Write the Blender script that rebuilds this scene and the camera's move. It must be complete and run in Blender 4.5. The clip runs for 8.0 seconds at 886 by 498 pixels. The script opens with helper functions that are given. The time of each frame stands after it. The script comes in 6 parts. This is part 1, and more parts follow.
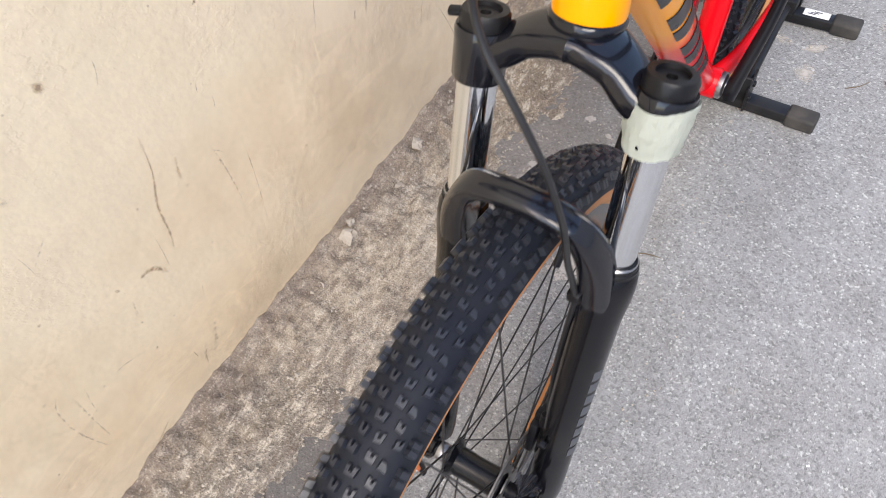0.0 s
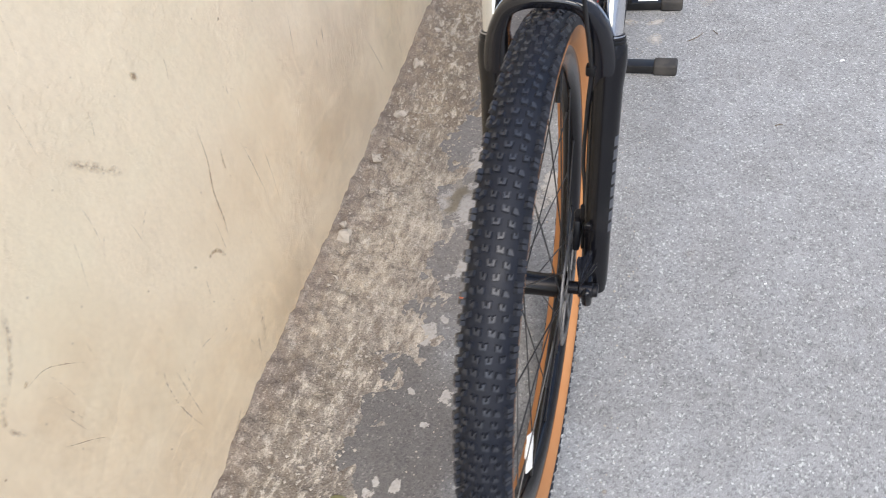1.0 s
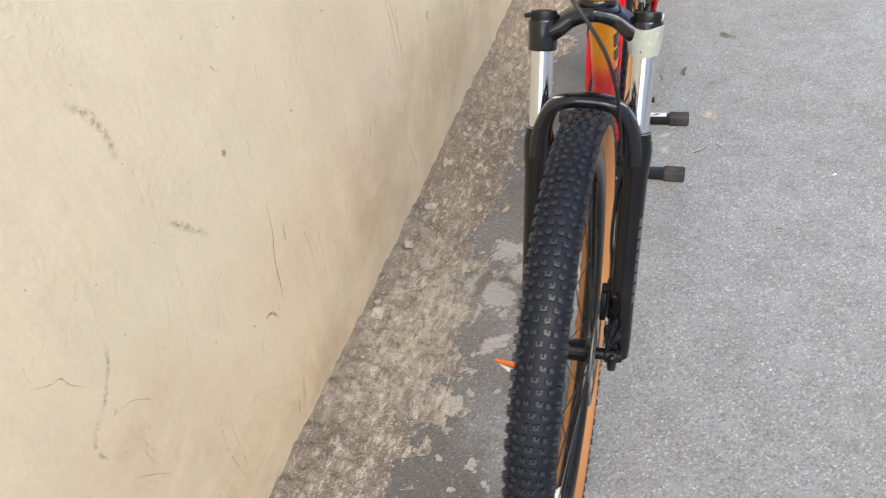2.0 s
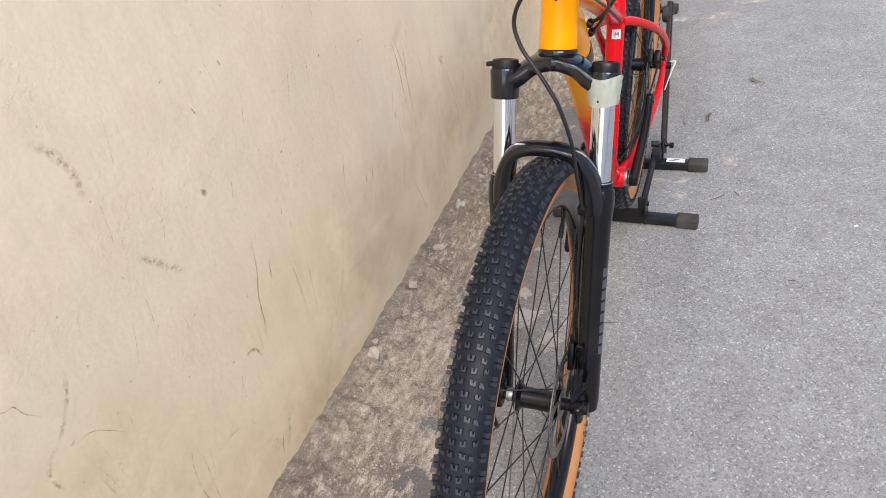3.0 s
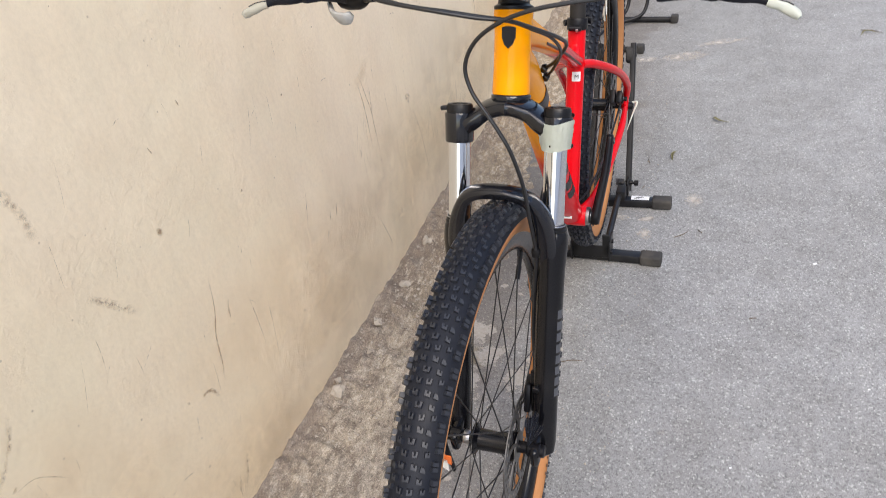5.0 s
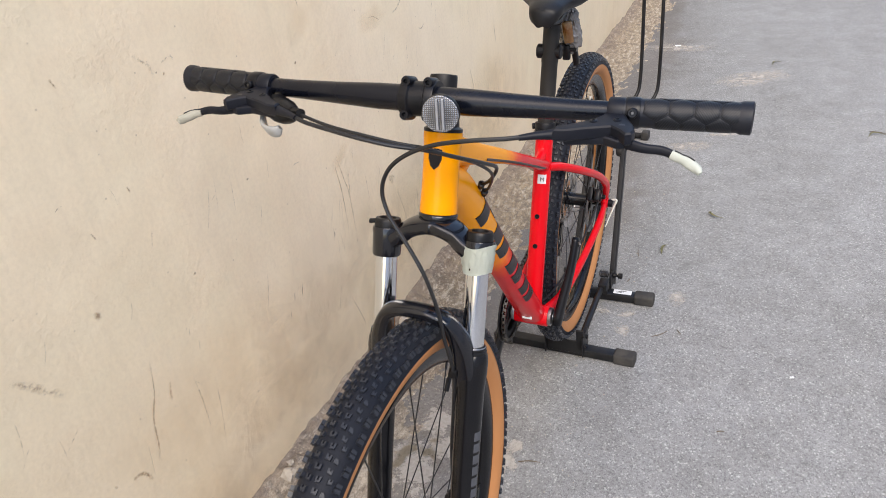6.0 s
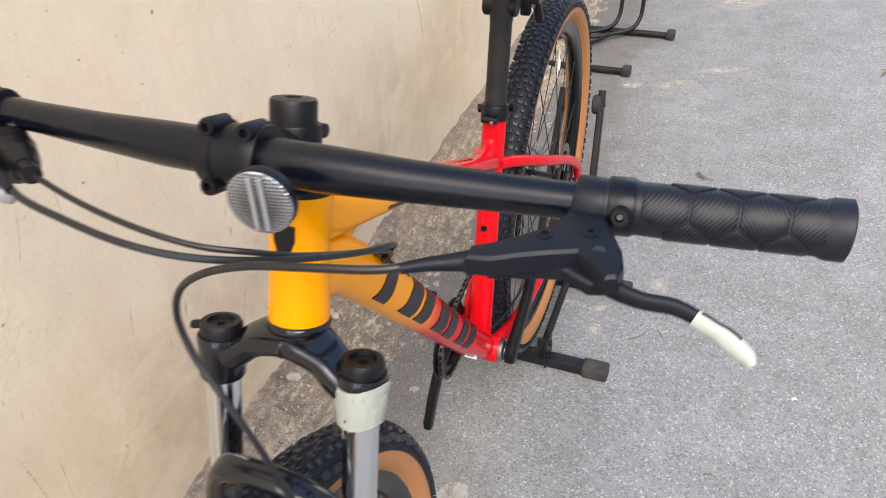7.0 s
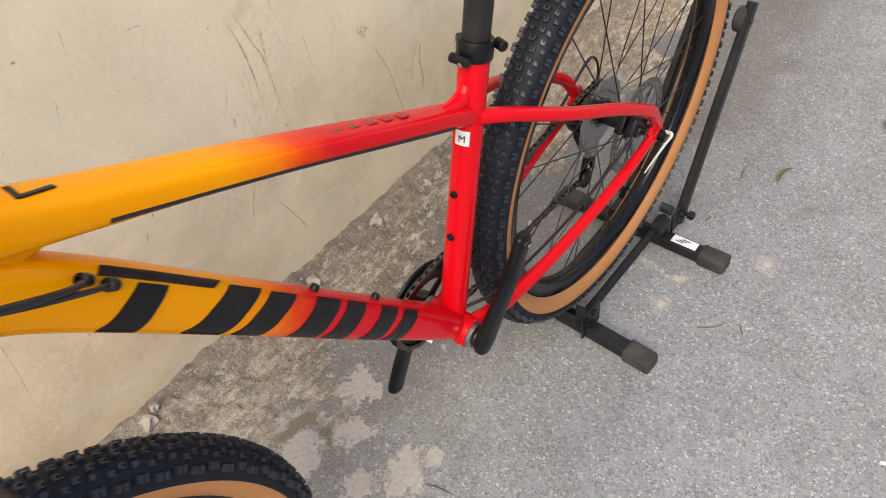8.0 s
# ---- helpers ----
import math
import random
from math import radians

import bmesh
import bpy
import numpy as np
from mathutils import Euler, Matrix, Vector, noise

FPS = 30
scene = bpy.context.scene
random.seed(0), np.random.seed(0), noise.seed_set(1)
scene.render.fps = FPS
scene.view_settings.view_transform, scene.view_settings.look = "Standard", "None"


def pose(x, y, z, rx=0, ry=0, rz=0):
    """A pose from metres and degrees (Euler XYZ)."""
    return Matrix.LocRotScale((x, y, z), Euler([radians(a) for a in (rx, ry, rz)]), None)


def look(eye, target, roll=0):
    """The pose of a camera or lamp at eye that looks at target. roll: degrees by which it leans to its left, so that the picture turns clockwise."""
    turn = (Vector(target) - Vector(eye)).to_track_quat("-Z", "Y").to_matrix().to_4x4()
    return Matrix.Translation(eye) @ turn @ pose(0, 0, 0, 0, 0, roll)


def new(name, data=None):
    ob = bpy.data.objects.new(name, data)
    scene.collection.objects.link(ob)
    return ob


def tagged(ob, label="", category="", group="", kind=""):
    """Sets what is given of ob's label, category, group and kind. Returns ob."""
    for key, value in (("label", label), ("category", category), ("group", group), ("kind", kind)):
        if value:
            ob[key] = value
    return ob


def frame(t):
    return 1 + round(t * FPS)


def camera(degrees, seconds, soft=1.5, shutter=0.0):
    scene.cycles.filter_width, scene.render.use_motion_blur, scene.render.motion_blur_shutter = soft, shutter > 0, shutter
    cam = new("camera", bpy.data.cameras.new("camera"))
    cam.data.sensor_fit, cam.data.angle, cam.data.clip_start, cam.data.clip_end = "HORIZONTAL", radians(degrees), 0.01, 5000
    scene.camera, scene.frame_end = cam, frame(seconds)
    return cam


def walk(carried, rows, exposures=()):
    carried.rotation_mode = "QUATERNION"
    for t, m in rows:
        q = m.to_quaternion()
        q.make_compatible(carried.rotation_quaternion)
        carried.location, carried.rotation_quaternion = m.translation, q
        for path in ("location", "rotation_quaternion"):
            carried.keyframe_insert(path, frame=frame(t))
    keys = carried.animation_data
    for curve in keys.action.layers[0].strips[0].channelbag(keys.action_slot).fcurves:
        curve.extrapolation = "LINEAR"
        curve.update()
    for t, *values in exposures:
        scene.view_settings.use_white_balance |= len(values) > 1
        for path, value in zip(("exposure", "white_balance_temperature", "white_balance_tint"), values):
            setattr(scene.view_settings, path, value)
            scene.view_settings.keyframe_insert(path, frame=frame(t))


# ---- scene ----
from mathutils.bvhtree import BVHTree

cam = camera(61.9, 8.0, soft=0.6, shutter=0.22)
PATH = [
    (0, (0.132, -0.141, 1.168), (-0.553, 0.689, -0.518), -14.2),
    (0.3, (0.142, -0.289, 1.166), (-0.547, 0.706, -0.427), -14.8),
    (0.5, (0.159, -0.391, 1.166), (-0.532, 0.671, -0.382), -16.2),
    (0.7, (0.158, -0.48, 1.173), (-0.466, 0.648, -0.356), -16.3),
    (1, (0.077, -0.59, 1.188), (-0.394, 0.635, -0.321), -14.7),
    (1.2, (0.017, -0.654, 1.209), (-0.421, 0.599, -0.288), -14.2),
    (1.5, (-0.01, -0.715, 1.231), (-0.451, 0.607, -0.204), -12.0),
    (1.7, (-0.01, -0.732, 1.25), (-0.454, 0.646, -0.131), -11.0),
    (2, (0.045, -0.731, 1.25), (-0.431, 0.705, -0.057), -10.4),
    (2.2, (0.119, -0.719, 1.252), (-0.388, 0.74, -0.019), -10.2),
    (3.3, (0.176, -0.693, 1.235), (-0.474, 0.769, 0.033), -12.3),
    (3.5, (0.169, -0.7, 1.236), (-0.479, 0.754, 0.025), -12.6),
    (4, (0.186, -0.707, 1.232), (-0.428, 0.742, -0.002), -13.7),
    (4.2, (0.204, -0.705, 1.228), (-0.398, 0.751, -0.005), -14.0),
    (5.3, (0.204, -0.663, 1.266), (-0.388, 0.908, 0.18), -8.2),
    (5.5, (0.243, -0.654, 1.283), (-0.378, 0.934, 0.238), -7.4),
    (6, (0.333, -0.582, 1.294), (-0.324, 1.006, 0.271), -7.1),
    (6.3, (0.314, -0.46, 1.267), (-0.312, 1.11, 0.199), -6.9),
    (6.5, (0.285, -0.353, 1.26), (-0.319, 1.199, 0.152), -6.7),
    (6.8, (0.262, -0.237, 1.255), (-0.3, 1.268, 0.063), -6.2),
    (7, (0.277, -0.153, 1.241), (-0.289, 1.311, 0.001), -6.4),
    (7.2, (0.322, -0.058, 1.22), (-0.303, 1.347, -0.059), -6.8),
    (7.5, (0.403, 0.07, 1.207), (-0.409, 1.311, -0.135), -8.9),
    (7.7, (0.43, 0.13, 1.198), (-0.488, 1.231, -0.196), -10.2),
    (8, (0.443, 0.243, 1.166), (-0.505, 1.202, -0.311), -11.6),
]
walk(cam, [(t, look(eye, target, roll)) for t, eye, target, roll in PATH],
     [(0, 1.79, 6750, 12), (0.7, 1.72, 6700, 11), (1.0, 1.71, 6600, 10), (1.5, 1.65, 6800, 10), (2.1, 1.57, 6950, 8), (3.4, 1.52, 6700, 13), (4.0, 1.56, 6450, 14), (5.5, 1.48, 7000, 11), (6.0, 1.46, 6900, 12), (6.5, 1.54, 6600, 13), (7.0, 1.62, 6900, 12), (7.6, 1.59, 7200, 11), (8.0, 1.47, 7300, 11)])

# ---- light: open shade under a bright hazy sky ----
SUN_UP, SUN_ROUND = 52.0, 205.0
world = bpy.data.worlds.new("sky")
scene.world = world
world.use_nodes = True
wn = world.node_tree.nodes
sky = wn.new("ShaderNodeTexSky")
sky.sky_type, sky.sun_disc = "NISHITA", False
sky.sun_elevation, sky.sun_rotation = radians(SUN_UP), radians(SUN_ROUND)
sky.dust_density = 1.6
world.node_tree.links.new(sky.outputs[0], wn["Background"].inputs[0])
wn["Background"].inputs[1].default_value = 0.15
lamp = bpy.data.lights.new("sun", "SUN")
lamp.energy, lamp.angle, lamp.color = 1.1, radians(35), (1.0, 0.92, 0.80)
sun = new("sun", lamp)
sun.matrix_world = look((3.0, -3.5, 6.0), (0.0, 0.6, 0.3))


# ---- materials ----
def material(name, colour, rough=0.5, metal=0.0, coat=0.0):
    m = bpy.data.materials.new(name)
    m.use_nodes = True
    b = m.node_tree.nodes["Principled BSDF"]
    b.inputs["Base Color"].default_value = (*colour, 1)
    b.inputs["Roughness"].default_value = rough
    b.inputs["Metallic"].default_value = metal
    b.inputs["Coat Weight"].default_value = coat
    b.inputs["Coat Roughness"].default_value = 0.08
    return m, m.node_tree, b


def node(tree, kind, **inputs):
    n = tree.nodes.new(kind)
    for key, value in inputs.items():
        n.inputs[key.replace("_", " ")].default_value = value
    return n


def coords(tree, scale=(1, 1, 1)):
    c = tree.nodes.new("ShaderNodeTexCoord")
    mp = tree.nodes.new("ShaderNodeMapping")
    mp.inputs["Scale"].default_value = scale
    tree.links.new(c.outputs["Object"], mp.inputs["Vector"])
    return mp.outputs[0]


def noise_tex(tree, vec, scale, detail=4.0, rough=0.55):
    n = node(tree, "ShaderNodeTexNoise", Scale=scale, Detail=detail, Roughness=rough)
    tree.links.new(vec, n.inputs["Vector"])
    return n.outputs["Fac"]


def ramp(tree, fac, stops):
    r = tree.nodes.new("ShaderNodeValToRGB")
    e = r.color_ramp.elements
    while len(e) < len(stops):
        e.new(0.5)
    for k, (at, c) in enumerate(stops):
        e[k].position = at
        e[k].color = (*c, 1) if len(c) == 3 else c
    tree.links.new(fac, r.inputs[0])
    return r.outputs[0]


def mix(tree, fac, a, b, blend="MIX"):
    n = tree.nodes.new("ShaderNodeMix")
    n.data_type, n.blend_type = "RGBA", blend
    for k, v in ((0, fac), (6, a), (7, b)):
        if isinstance(v, (int, float)):
            n.inputs[k].default_value = v
        elif isinstance(v, tuple):
            n.inputs[k].default_value = (*v, 1)
        else:
            tree.links.new(v, n.inputs[k])
    return n.outputs[2]


def bump(tree, bsdf, height, strength, dist, under=None):
    n = node(tree, "ShaderNodeBump", Strength=strength, Distance=dist)
    tree.links.new(height, n.inputs["Height"])
    if under:
        tree.links.new(under, n.inputs["Normal"])
    tree.links.new(n.outputs[0], bsdf.inputs["Normal"])
    return n.outputs[0]


def worn(name, colour, rough, metal=0.0, coat=0.0, grain=400.0, depth=0.0003, dust=0.12, dust_colour=(0.3, 0.27, 0.23), spec=0.5):
    """A coloured surface with fine grain, uneven gloss and a little dust."""
    m, t, b = material(name, colour, rough, metal, coat)
    b.inputs["Specular IOR Level"].default_value = spec
    v = coords(t)
    big, fine = noise_tex(t, v, 22.0), noise_tex(t, v, grain, 3.0)
    d = ramp(t, big, [(0.45, (0, 0, 0)), (0.8, (dust, dust, dust))])
    t.links.new(mix(t, d, colour, dust_colour), b.inputs["Base Color"])
    r = ramp(t, big, [(0.3, (rough * 0.85,) * 3), (0.75, (min(1, rough * 1.3),) * 3)])
    t.links.new(r, b.inputs["Roughness"])
    if depth:
        bump(t, b, fine, 0.4, depth)
    return m


BLACK_PAINT = worn("satin black paint", (0.0035, 0.0037, 0.0052), 0.19, grain=900, depth=0.00006, dust=0.015, spec=0.34)
BAR_PAINT = worn("satin handlebar paint", (0.0030, 0.0040, 0.0082), 0.25, grain=900, depth=0.00006, dust=0.012, spec=0.35)
FORK_GLOSS = worn("glossy black fork paint", (0.0052, 0.0058, 0.0088), 0.13, grain=900, depth=0.00004, dust=0.02, spec=0.6)
LEVER_METAL = worn("dark anodised lever", (0.0050, 0.0062, 0.0112), 0.44, grain=900, depth=0.0001, dust=0.02, spec=0.26)
BLACK_ALLOY = worn("anodised black alloy", (0.0038, 0.0041, 0.0060), 0.34, metal=0.0, grain=900, depth=0.0001, dust=0.02, spec=0.27)
BLACK_PLASTIC = worn("black plastic", (0.005, 0.005, 0.006), 0.4, grain=700, depth=0.0002, dust=0.03, spec=0.3)
STAND_PAINT = worn("black powder coat", (0.008, 0.008, 0.009), 0.4, grain=600, depth=0.0002, dust=0.05, spec=0.35)
RUBBER = worn("tyre rubber", (0.0085, 0.0105, 0.0165), 0.55, grain=500, depth=0.0003, dust=0.06, dust_colour=(0.12, 0.11, 0.1), spec=0.22)
GRIP_RUBBER = worn("grip rubber", (0.0062, 0.0074, 0.0125), 0.46, grain=900, depth=0.00015, dust=0.03, spec=0.36)
CAP_RUBBER = worn("black rubber", (0.03, 0.028, 0.026), 0.75, grain=500, depth=0.0003, dust=0.2)
TAN = worn("tan sidewall rubber", (0.45, 0.20, 0.078), 0.6, grain=600, depth=0.0002, dust=0.15, dust_colour=(0.5, 0.32, 0.18), spec=0.2)
SEATPOST = worn("matt black seatpost", (0.014, 0.0135, 0.013), 0.5, grain=800, depth=0.0001, dust=0.04, spec=0.3)
CHROME = material("chrome stanchion", (0.72, 0.73, 0.75), 0.08, 1.0)[0]
STEEL = worn("brushed steel", (0.42, 0.42, 0.43), 0.35, metal=1.0, grain=900, depth=0.0001, dust=0.1)
DARK_STEEL = worn("oiled chain steel", (0.12, 0.115, 0.11), 0.38, metal=1.0, grain=900, depth=0.0001, dust=0.15)
DISC_STEEL = worn("dull disc steel", (0.19, 0.187, 0.185), 0.42, metal=1.0, grain=900, depth=0.0001, dust=0.1)
SPOKE = material("black spoke", (0.012, 0.012, 0.013), 0.35)[0]
HOSE = material("black cable housing", (0.011, 0.011, 0.012), 0.38)[0]
WHITE = worn("white plastic", (0.75, 0.75, 0.72), 0.5, grain=400, depth=0.0002, dust=0.15)
GREY_PLASTIC = worn("pale grey plastic", (0.42, 0.42, 0.40), 0.5, grain=400, depth=0.0002, dust=0.2)
ORANGE_TAG = worn("orange plastic", (0.75, 0.16, 0.03), 0.45, grain=400, depth=0.0001, dust=0.05)
PAPER = worn("greenish paper wrap", (0.62, 0.655, 0.575), 0.65, grain=160, depth=0.0016, dust=0.35, dust_colour=(0.70, 0.70, 0.62))
TIP_PAPER = worn("white tissue wrap", (0.43, 0.46, 0.41), 0.6, grain=160, depth=0.0012, dust=0.3, dust_colour=(0.40, 0.39, 0.33))
DULL_PAPER = worn("dull beige paper", (0.36, 0.345, 0.28), 0.65, grain=160, depth=0.0012, dust=0.4, dust_colour=(0.25, 0.235, 0.19))
RIBBED = worn("ribbed foot rubber", (0.03, 0.028, 0.026), 0.75, grain=500, depth=0.0003, dust=0.2)
LABEL = worn("white label", (0.72, 0.73, 0.74), 0.5, grain=300, depth=0.0001, dust=0.2, dust_colour=(0.5, 0.5, 0.5))
PRINT = material("black print", (0.012, 0.012, 0.014), 0.4)[0]
FORK_PRINT = material("pale fork print", (0.06, 0.064, 0.074), 0.45)[0]
RED_PRINT = material("dark red print", (0.30, 0.010, 0.010), 0.35)[0]
GREY_PRINT = material("grey print", (0.05, 0.053, 0.06), 0.4)[0]
DECAL = worn("black frame decal", (0.011, 0.010, 0.012), 0.28, grain=900, depth=0.00005, dust=0.03, spec=0.2)
LEAF = worn("dry green leaf", (0.22, 0.21, 0.10), 0.6, grain=300, depth=0.0004, dust=0.5, dust_colour=(0.42, 0.36, 0.20))
TWIG = worn("dry twig", (0.12, 0.085, 0.05), 0.8, grain=300, depth=0.0004, dust=0.4)
AMBER = worn("amber reflector under crumpled film", (0.16, 0.060, 0.008), 0.2, coat=0.8, grain=130, depth=0.004, dust=0.9, dust_colour=(0.34, 0.26, 0.14))


def frame_paint():
    """Yellow-orange at the head, fading to red towards the seat tube, under clear lacquer."""
    m, t, b = material("fading frame paint", (0.8, 0.1, 0.02), 0.24, 0.0, 0.15)
    v = coords(t)
    sep = t.nodes.new("ShaderNodeSeparateXYZ")
    t.links.new(v, sep.inputs[0])
    wob = noise_tex(t, v, 60.0)
    add = node(t, "ShaderNodeMath")
    add.operation = "MULTIPLY_ADD"
    t.links.new(wob, add.inputs[0])
    add.inputs[1].default_value = 0.03
    fall = node(t, "ShaderNodeMath")
    fall.operation = "MULTIPLY_ADD"
    t.links.new(sep.outputs[2], fall.inputs[0])
    fall.inputs[1].default_value = -0.43
    t.links.new(sep.outputs[1], fall.inputs[2])
    t.links.new(fall.outputs[0], add.inputs[2])
    c = ramp(t, add.outputs[0], [(0.115, (0.95, 0.345, 0.0004)), (0.170, (0.93, 0.205, 0.001)), (0.20, (0.82, 0.055, 0.003)), (0.238, (0.66, 0.0045, 0.011))])
    t.links.new(c, b.inputs["Base Color"])
    b.inputs["Specular IOR Level"].default_value = 0.12
    bump(t, b, noise_tex(t, v, 35.0), 0.06, 0.002)
    return m


PAINT = frame_paint()


def pad_rubber():
    """Raised grip pads with fine moulded ribs that slant one way on some pads and the other way on the rest."""
    m, t, b = material("ribbed grip pads", (0.008, 0.0085, 0.011), 0.45)
    b.inputs["Specular IOR Level"].default_value = 0.4
    info = t.nodes.new("ShaderNodeObjectInfo")
    v = coords(t)
    sides = []
    for lean in (1.0, -1.0):
        turn = t.nodes.new("ShaderNodeMapping")
        turn.inputs["Rotation"].default_value = (radians(20), radians(38 * lean), 0)
        t.links.new(v, turn.inputs["Vector"])
        wave = node(t, "ShaderNodeTexWave", Scale=150.0, Distortion=0.0)
        wave.bands_direction = "X"
        t.links.new(turn.outputs[0], wave.inputs["Vector"])
        sides.append(wave.outputs["Fac"])
    pick = ramp(t, info.outputs["Random"], [(0.49, (0, 0, 0)), (0.51, (1, 1, 1))])
    ribs = mix(t, pick, *[ramp(t, q, [(0.3, (0, 0, 0)), (0.7, (1, 1, 1))]) for q in sides])
    # groove shade is put into the colour: dark between ribs, lighter on them
    t.links.new(mix(t, ribs, (0.0020, 0.0025, 0.0042), (0.0075, 0.0088, 0.0130)), b.inputs["Base Color"])
    bump(t, b, ribs, 0.30, 0.0006)
    return m


PAD_RUBBER = pad_rubber()
# lighter than the tyre rubber: sky light on the blocks is put into colour
KNOB_RUBBER = worn("worn tread rubber", (0.0175, 0.0200, 0.0270), 0.40, grain=500, depth=0.0002, dust=0.12, dust_colour=(0.05, 0.052, 0.056), spec=0.46)


def clear_plastic(name, tint, rough):
    m, t, b = material(name, tint, rough)
    b.inputs["Transmission Weight"].default_value = 1.0
    b.inputs["IOR"].default_value = 1.45
    return m


CLEAR = clear_plastic("clear plastic", (0.93, 0.94, 0.95), 0.04)
MILKY = worn("crumpled milky plastic", (0.16, 0.15, 0.145), 0.12, coat=1.0, grain=120, depth=0.004, dust=0.9, dust_colour=(0.045, 0.038, 0.03))


def lens_material():
    """Prismatic clear reflector: small cells with a silvery ground."""
    m, t, b = material("prismatic reflector", (0.5, 0.51, 0.53), 0.14, 0.75, 0.5)
    v = coords(t, (1, 1, 1))
    vor = node(t, "ShaderNodeTexVoronoi", Scale=430.0, Randomness=0.0)
    t.links.new(v, vor.inputs["Vector"])
    c = ramp(t, vor.outputs["Distance"], [(0.18, (0.50, 0.51, 0.54)), (0.60, (0.10, 0.102, 0.11))])
    t.links.new(c, b.inputs["Base Color"])
    bump(t, b, vor.outputs["Distance"], 0.9, 0.0010)
    return m


LENS = lens_material()
SMOKY = worn("smoky packing film", (0.022, 0.026, 0.038), 0.09, coat=1.0, grain=200, depth=0.001, dust=0.3, dust_colour=(0.10, 0.105, 0.12))
RIB_CLEAR = material("clear ribs", (0.34, 0.35, 0.37), 0.1, 0.3, 0.5)[0]


def asphalt():
    """Worn grey paving: fine pale and dark aggregate in a dusty binder, warmer and darker by the wall."""
    m, t, b = material("worn asphalt", (0.2, 0.2, 0.2), 0.85)
    v = coords(t)
    cell = node(t, "ShaderNodeTexVoronoi", Scale=290.0, Randomness=1.0)
    t.links.new(v, cell.inputs["Vector"])
    cell2 = node(t, "ShaderNodeTexVoronoi", Scale=95.0, Randomness=1.0)
    t.links.new(v, cell2.inputs["Vector"])
    sep = t.nodes.new("ShaderNodeSeparateColor")
    t.links.new(cell.outputs["Color"], sep.inputs[0])
    sep2 = t.nodes.new("ShaderNodeSeparateColor")
    t.links.new(cell2.outputs["Color"], sep2.inputs[0])
    stone = ramp(t, sep.outputs[0], [(0.0, (0.15, 0.15, 0.152)), (0.12, (0.20, 0.20, 0.20)), (0.22, (0.275, 0.275, 0.275)), (0.80, (0.34, 0.34, 0.342)), (0.92, (0.42, 0.42, 0.41)), (1.0, (0.66, 0.66, 0.64))])
    stone2 = ramp(t, sep2.outputs[1], [(0.0, (0.17, 0.17, 0.17)), (0.06, (0.22, 0.22, 0.22)), (0.1, (0.31, 0.31, 0.315)), (0.93, (0.33, 0.33, 0.335)), (1.0, (0.60, 0.60, 0.59))])
    speck = mix(t, 0.18, mix(t, 0.16, stone, stone2), (0.305, 0.305, 0.306))
    fine = noise_tex(t, v, 520.0, 4.0, 0.75)
    speck = mix(t, 0.9, speck, ramp(t, fine, [(0.34, (0.27, 0.27, 0.27)), (0.66, (0.73, 0.73, 0.73))]), "OVERLAY")
    big = noise_tex(t, v, 1.3, 6.0, 0.6)
    mid = noise_tex(t, v, 9.0, 6.0, 0.65)
    tint = ramp(t, big, [(0.3, (0.738, 0.748, 0.738)), (0.7, (0.905, 0.925, 0.93))])
    c = mix(t, 1.0, speck, tint, "MULTIPLY")
    stain = ramp(t, mid, [(0.35, (0.86, 0.85, 0.84)), (0.65, (1.04, 1.04, 1.04))])
    c = mix(t, 1.0, c, stain, "MULTIPLY")
    # a darker, warmer band runs beside the wall and fades out unevenly into the lane
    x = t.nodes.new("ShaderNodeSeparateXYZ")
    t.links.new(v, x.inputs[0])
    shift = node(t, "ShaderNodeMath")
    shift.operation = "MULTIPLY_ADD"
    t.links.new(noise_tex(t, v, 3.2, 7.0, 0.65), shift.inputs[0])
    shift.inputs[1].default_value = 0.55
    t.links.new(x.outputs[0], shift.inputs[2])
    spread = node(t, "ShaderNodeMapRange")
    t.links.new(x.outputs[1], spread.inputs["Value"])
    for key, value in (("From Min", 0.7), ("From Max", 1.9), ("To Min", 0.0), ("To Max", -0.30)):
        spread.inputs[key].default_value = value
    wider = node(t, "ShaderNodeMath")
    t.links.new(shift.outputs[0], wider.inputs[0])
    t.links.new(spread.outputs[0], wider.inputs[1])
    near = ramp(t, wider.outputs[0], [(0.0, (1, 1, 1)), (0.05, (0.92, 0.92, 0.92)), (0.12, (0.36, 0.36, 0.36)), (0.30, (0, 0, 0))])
    along_tone = ramp(t, x.outputs[1], [(0.05, (0.50, 0.462, 0.432)), (0.45, (0.80, 0.735, 0.675)), (1.0, (0.66, 0.615, 0.58))])
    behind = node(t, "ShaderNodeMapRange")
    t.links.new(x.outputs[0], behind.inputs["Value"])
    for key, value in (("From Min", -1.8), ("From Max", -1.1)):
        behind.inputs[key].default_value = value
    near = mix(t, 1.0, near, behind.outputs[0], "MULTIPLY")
    band_tone = mix(t, 1.0, mix(t, 0.2, c, (0.30, 0.295, 0.29)), along_tone, "MULTIPLY")
    c = mix(t, near, c, band_tone)
    t.links.new(c, b.inputs["Base Color"])
    n1 = bump(t, b, cell.outputs["Distance"], 0.3, 0.0014)
    bump(t, b, fine, 0.5, 0.0013, n1)
    return m


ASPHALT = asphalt()


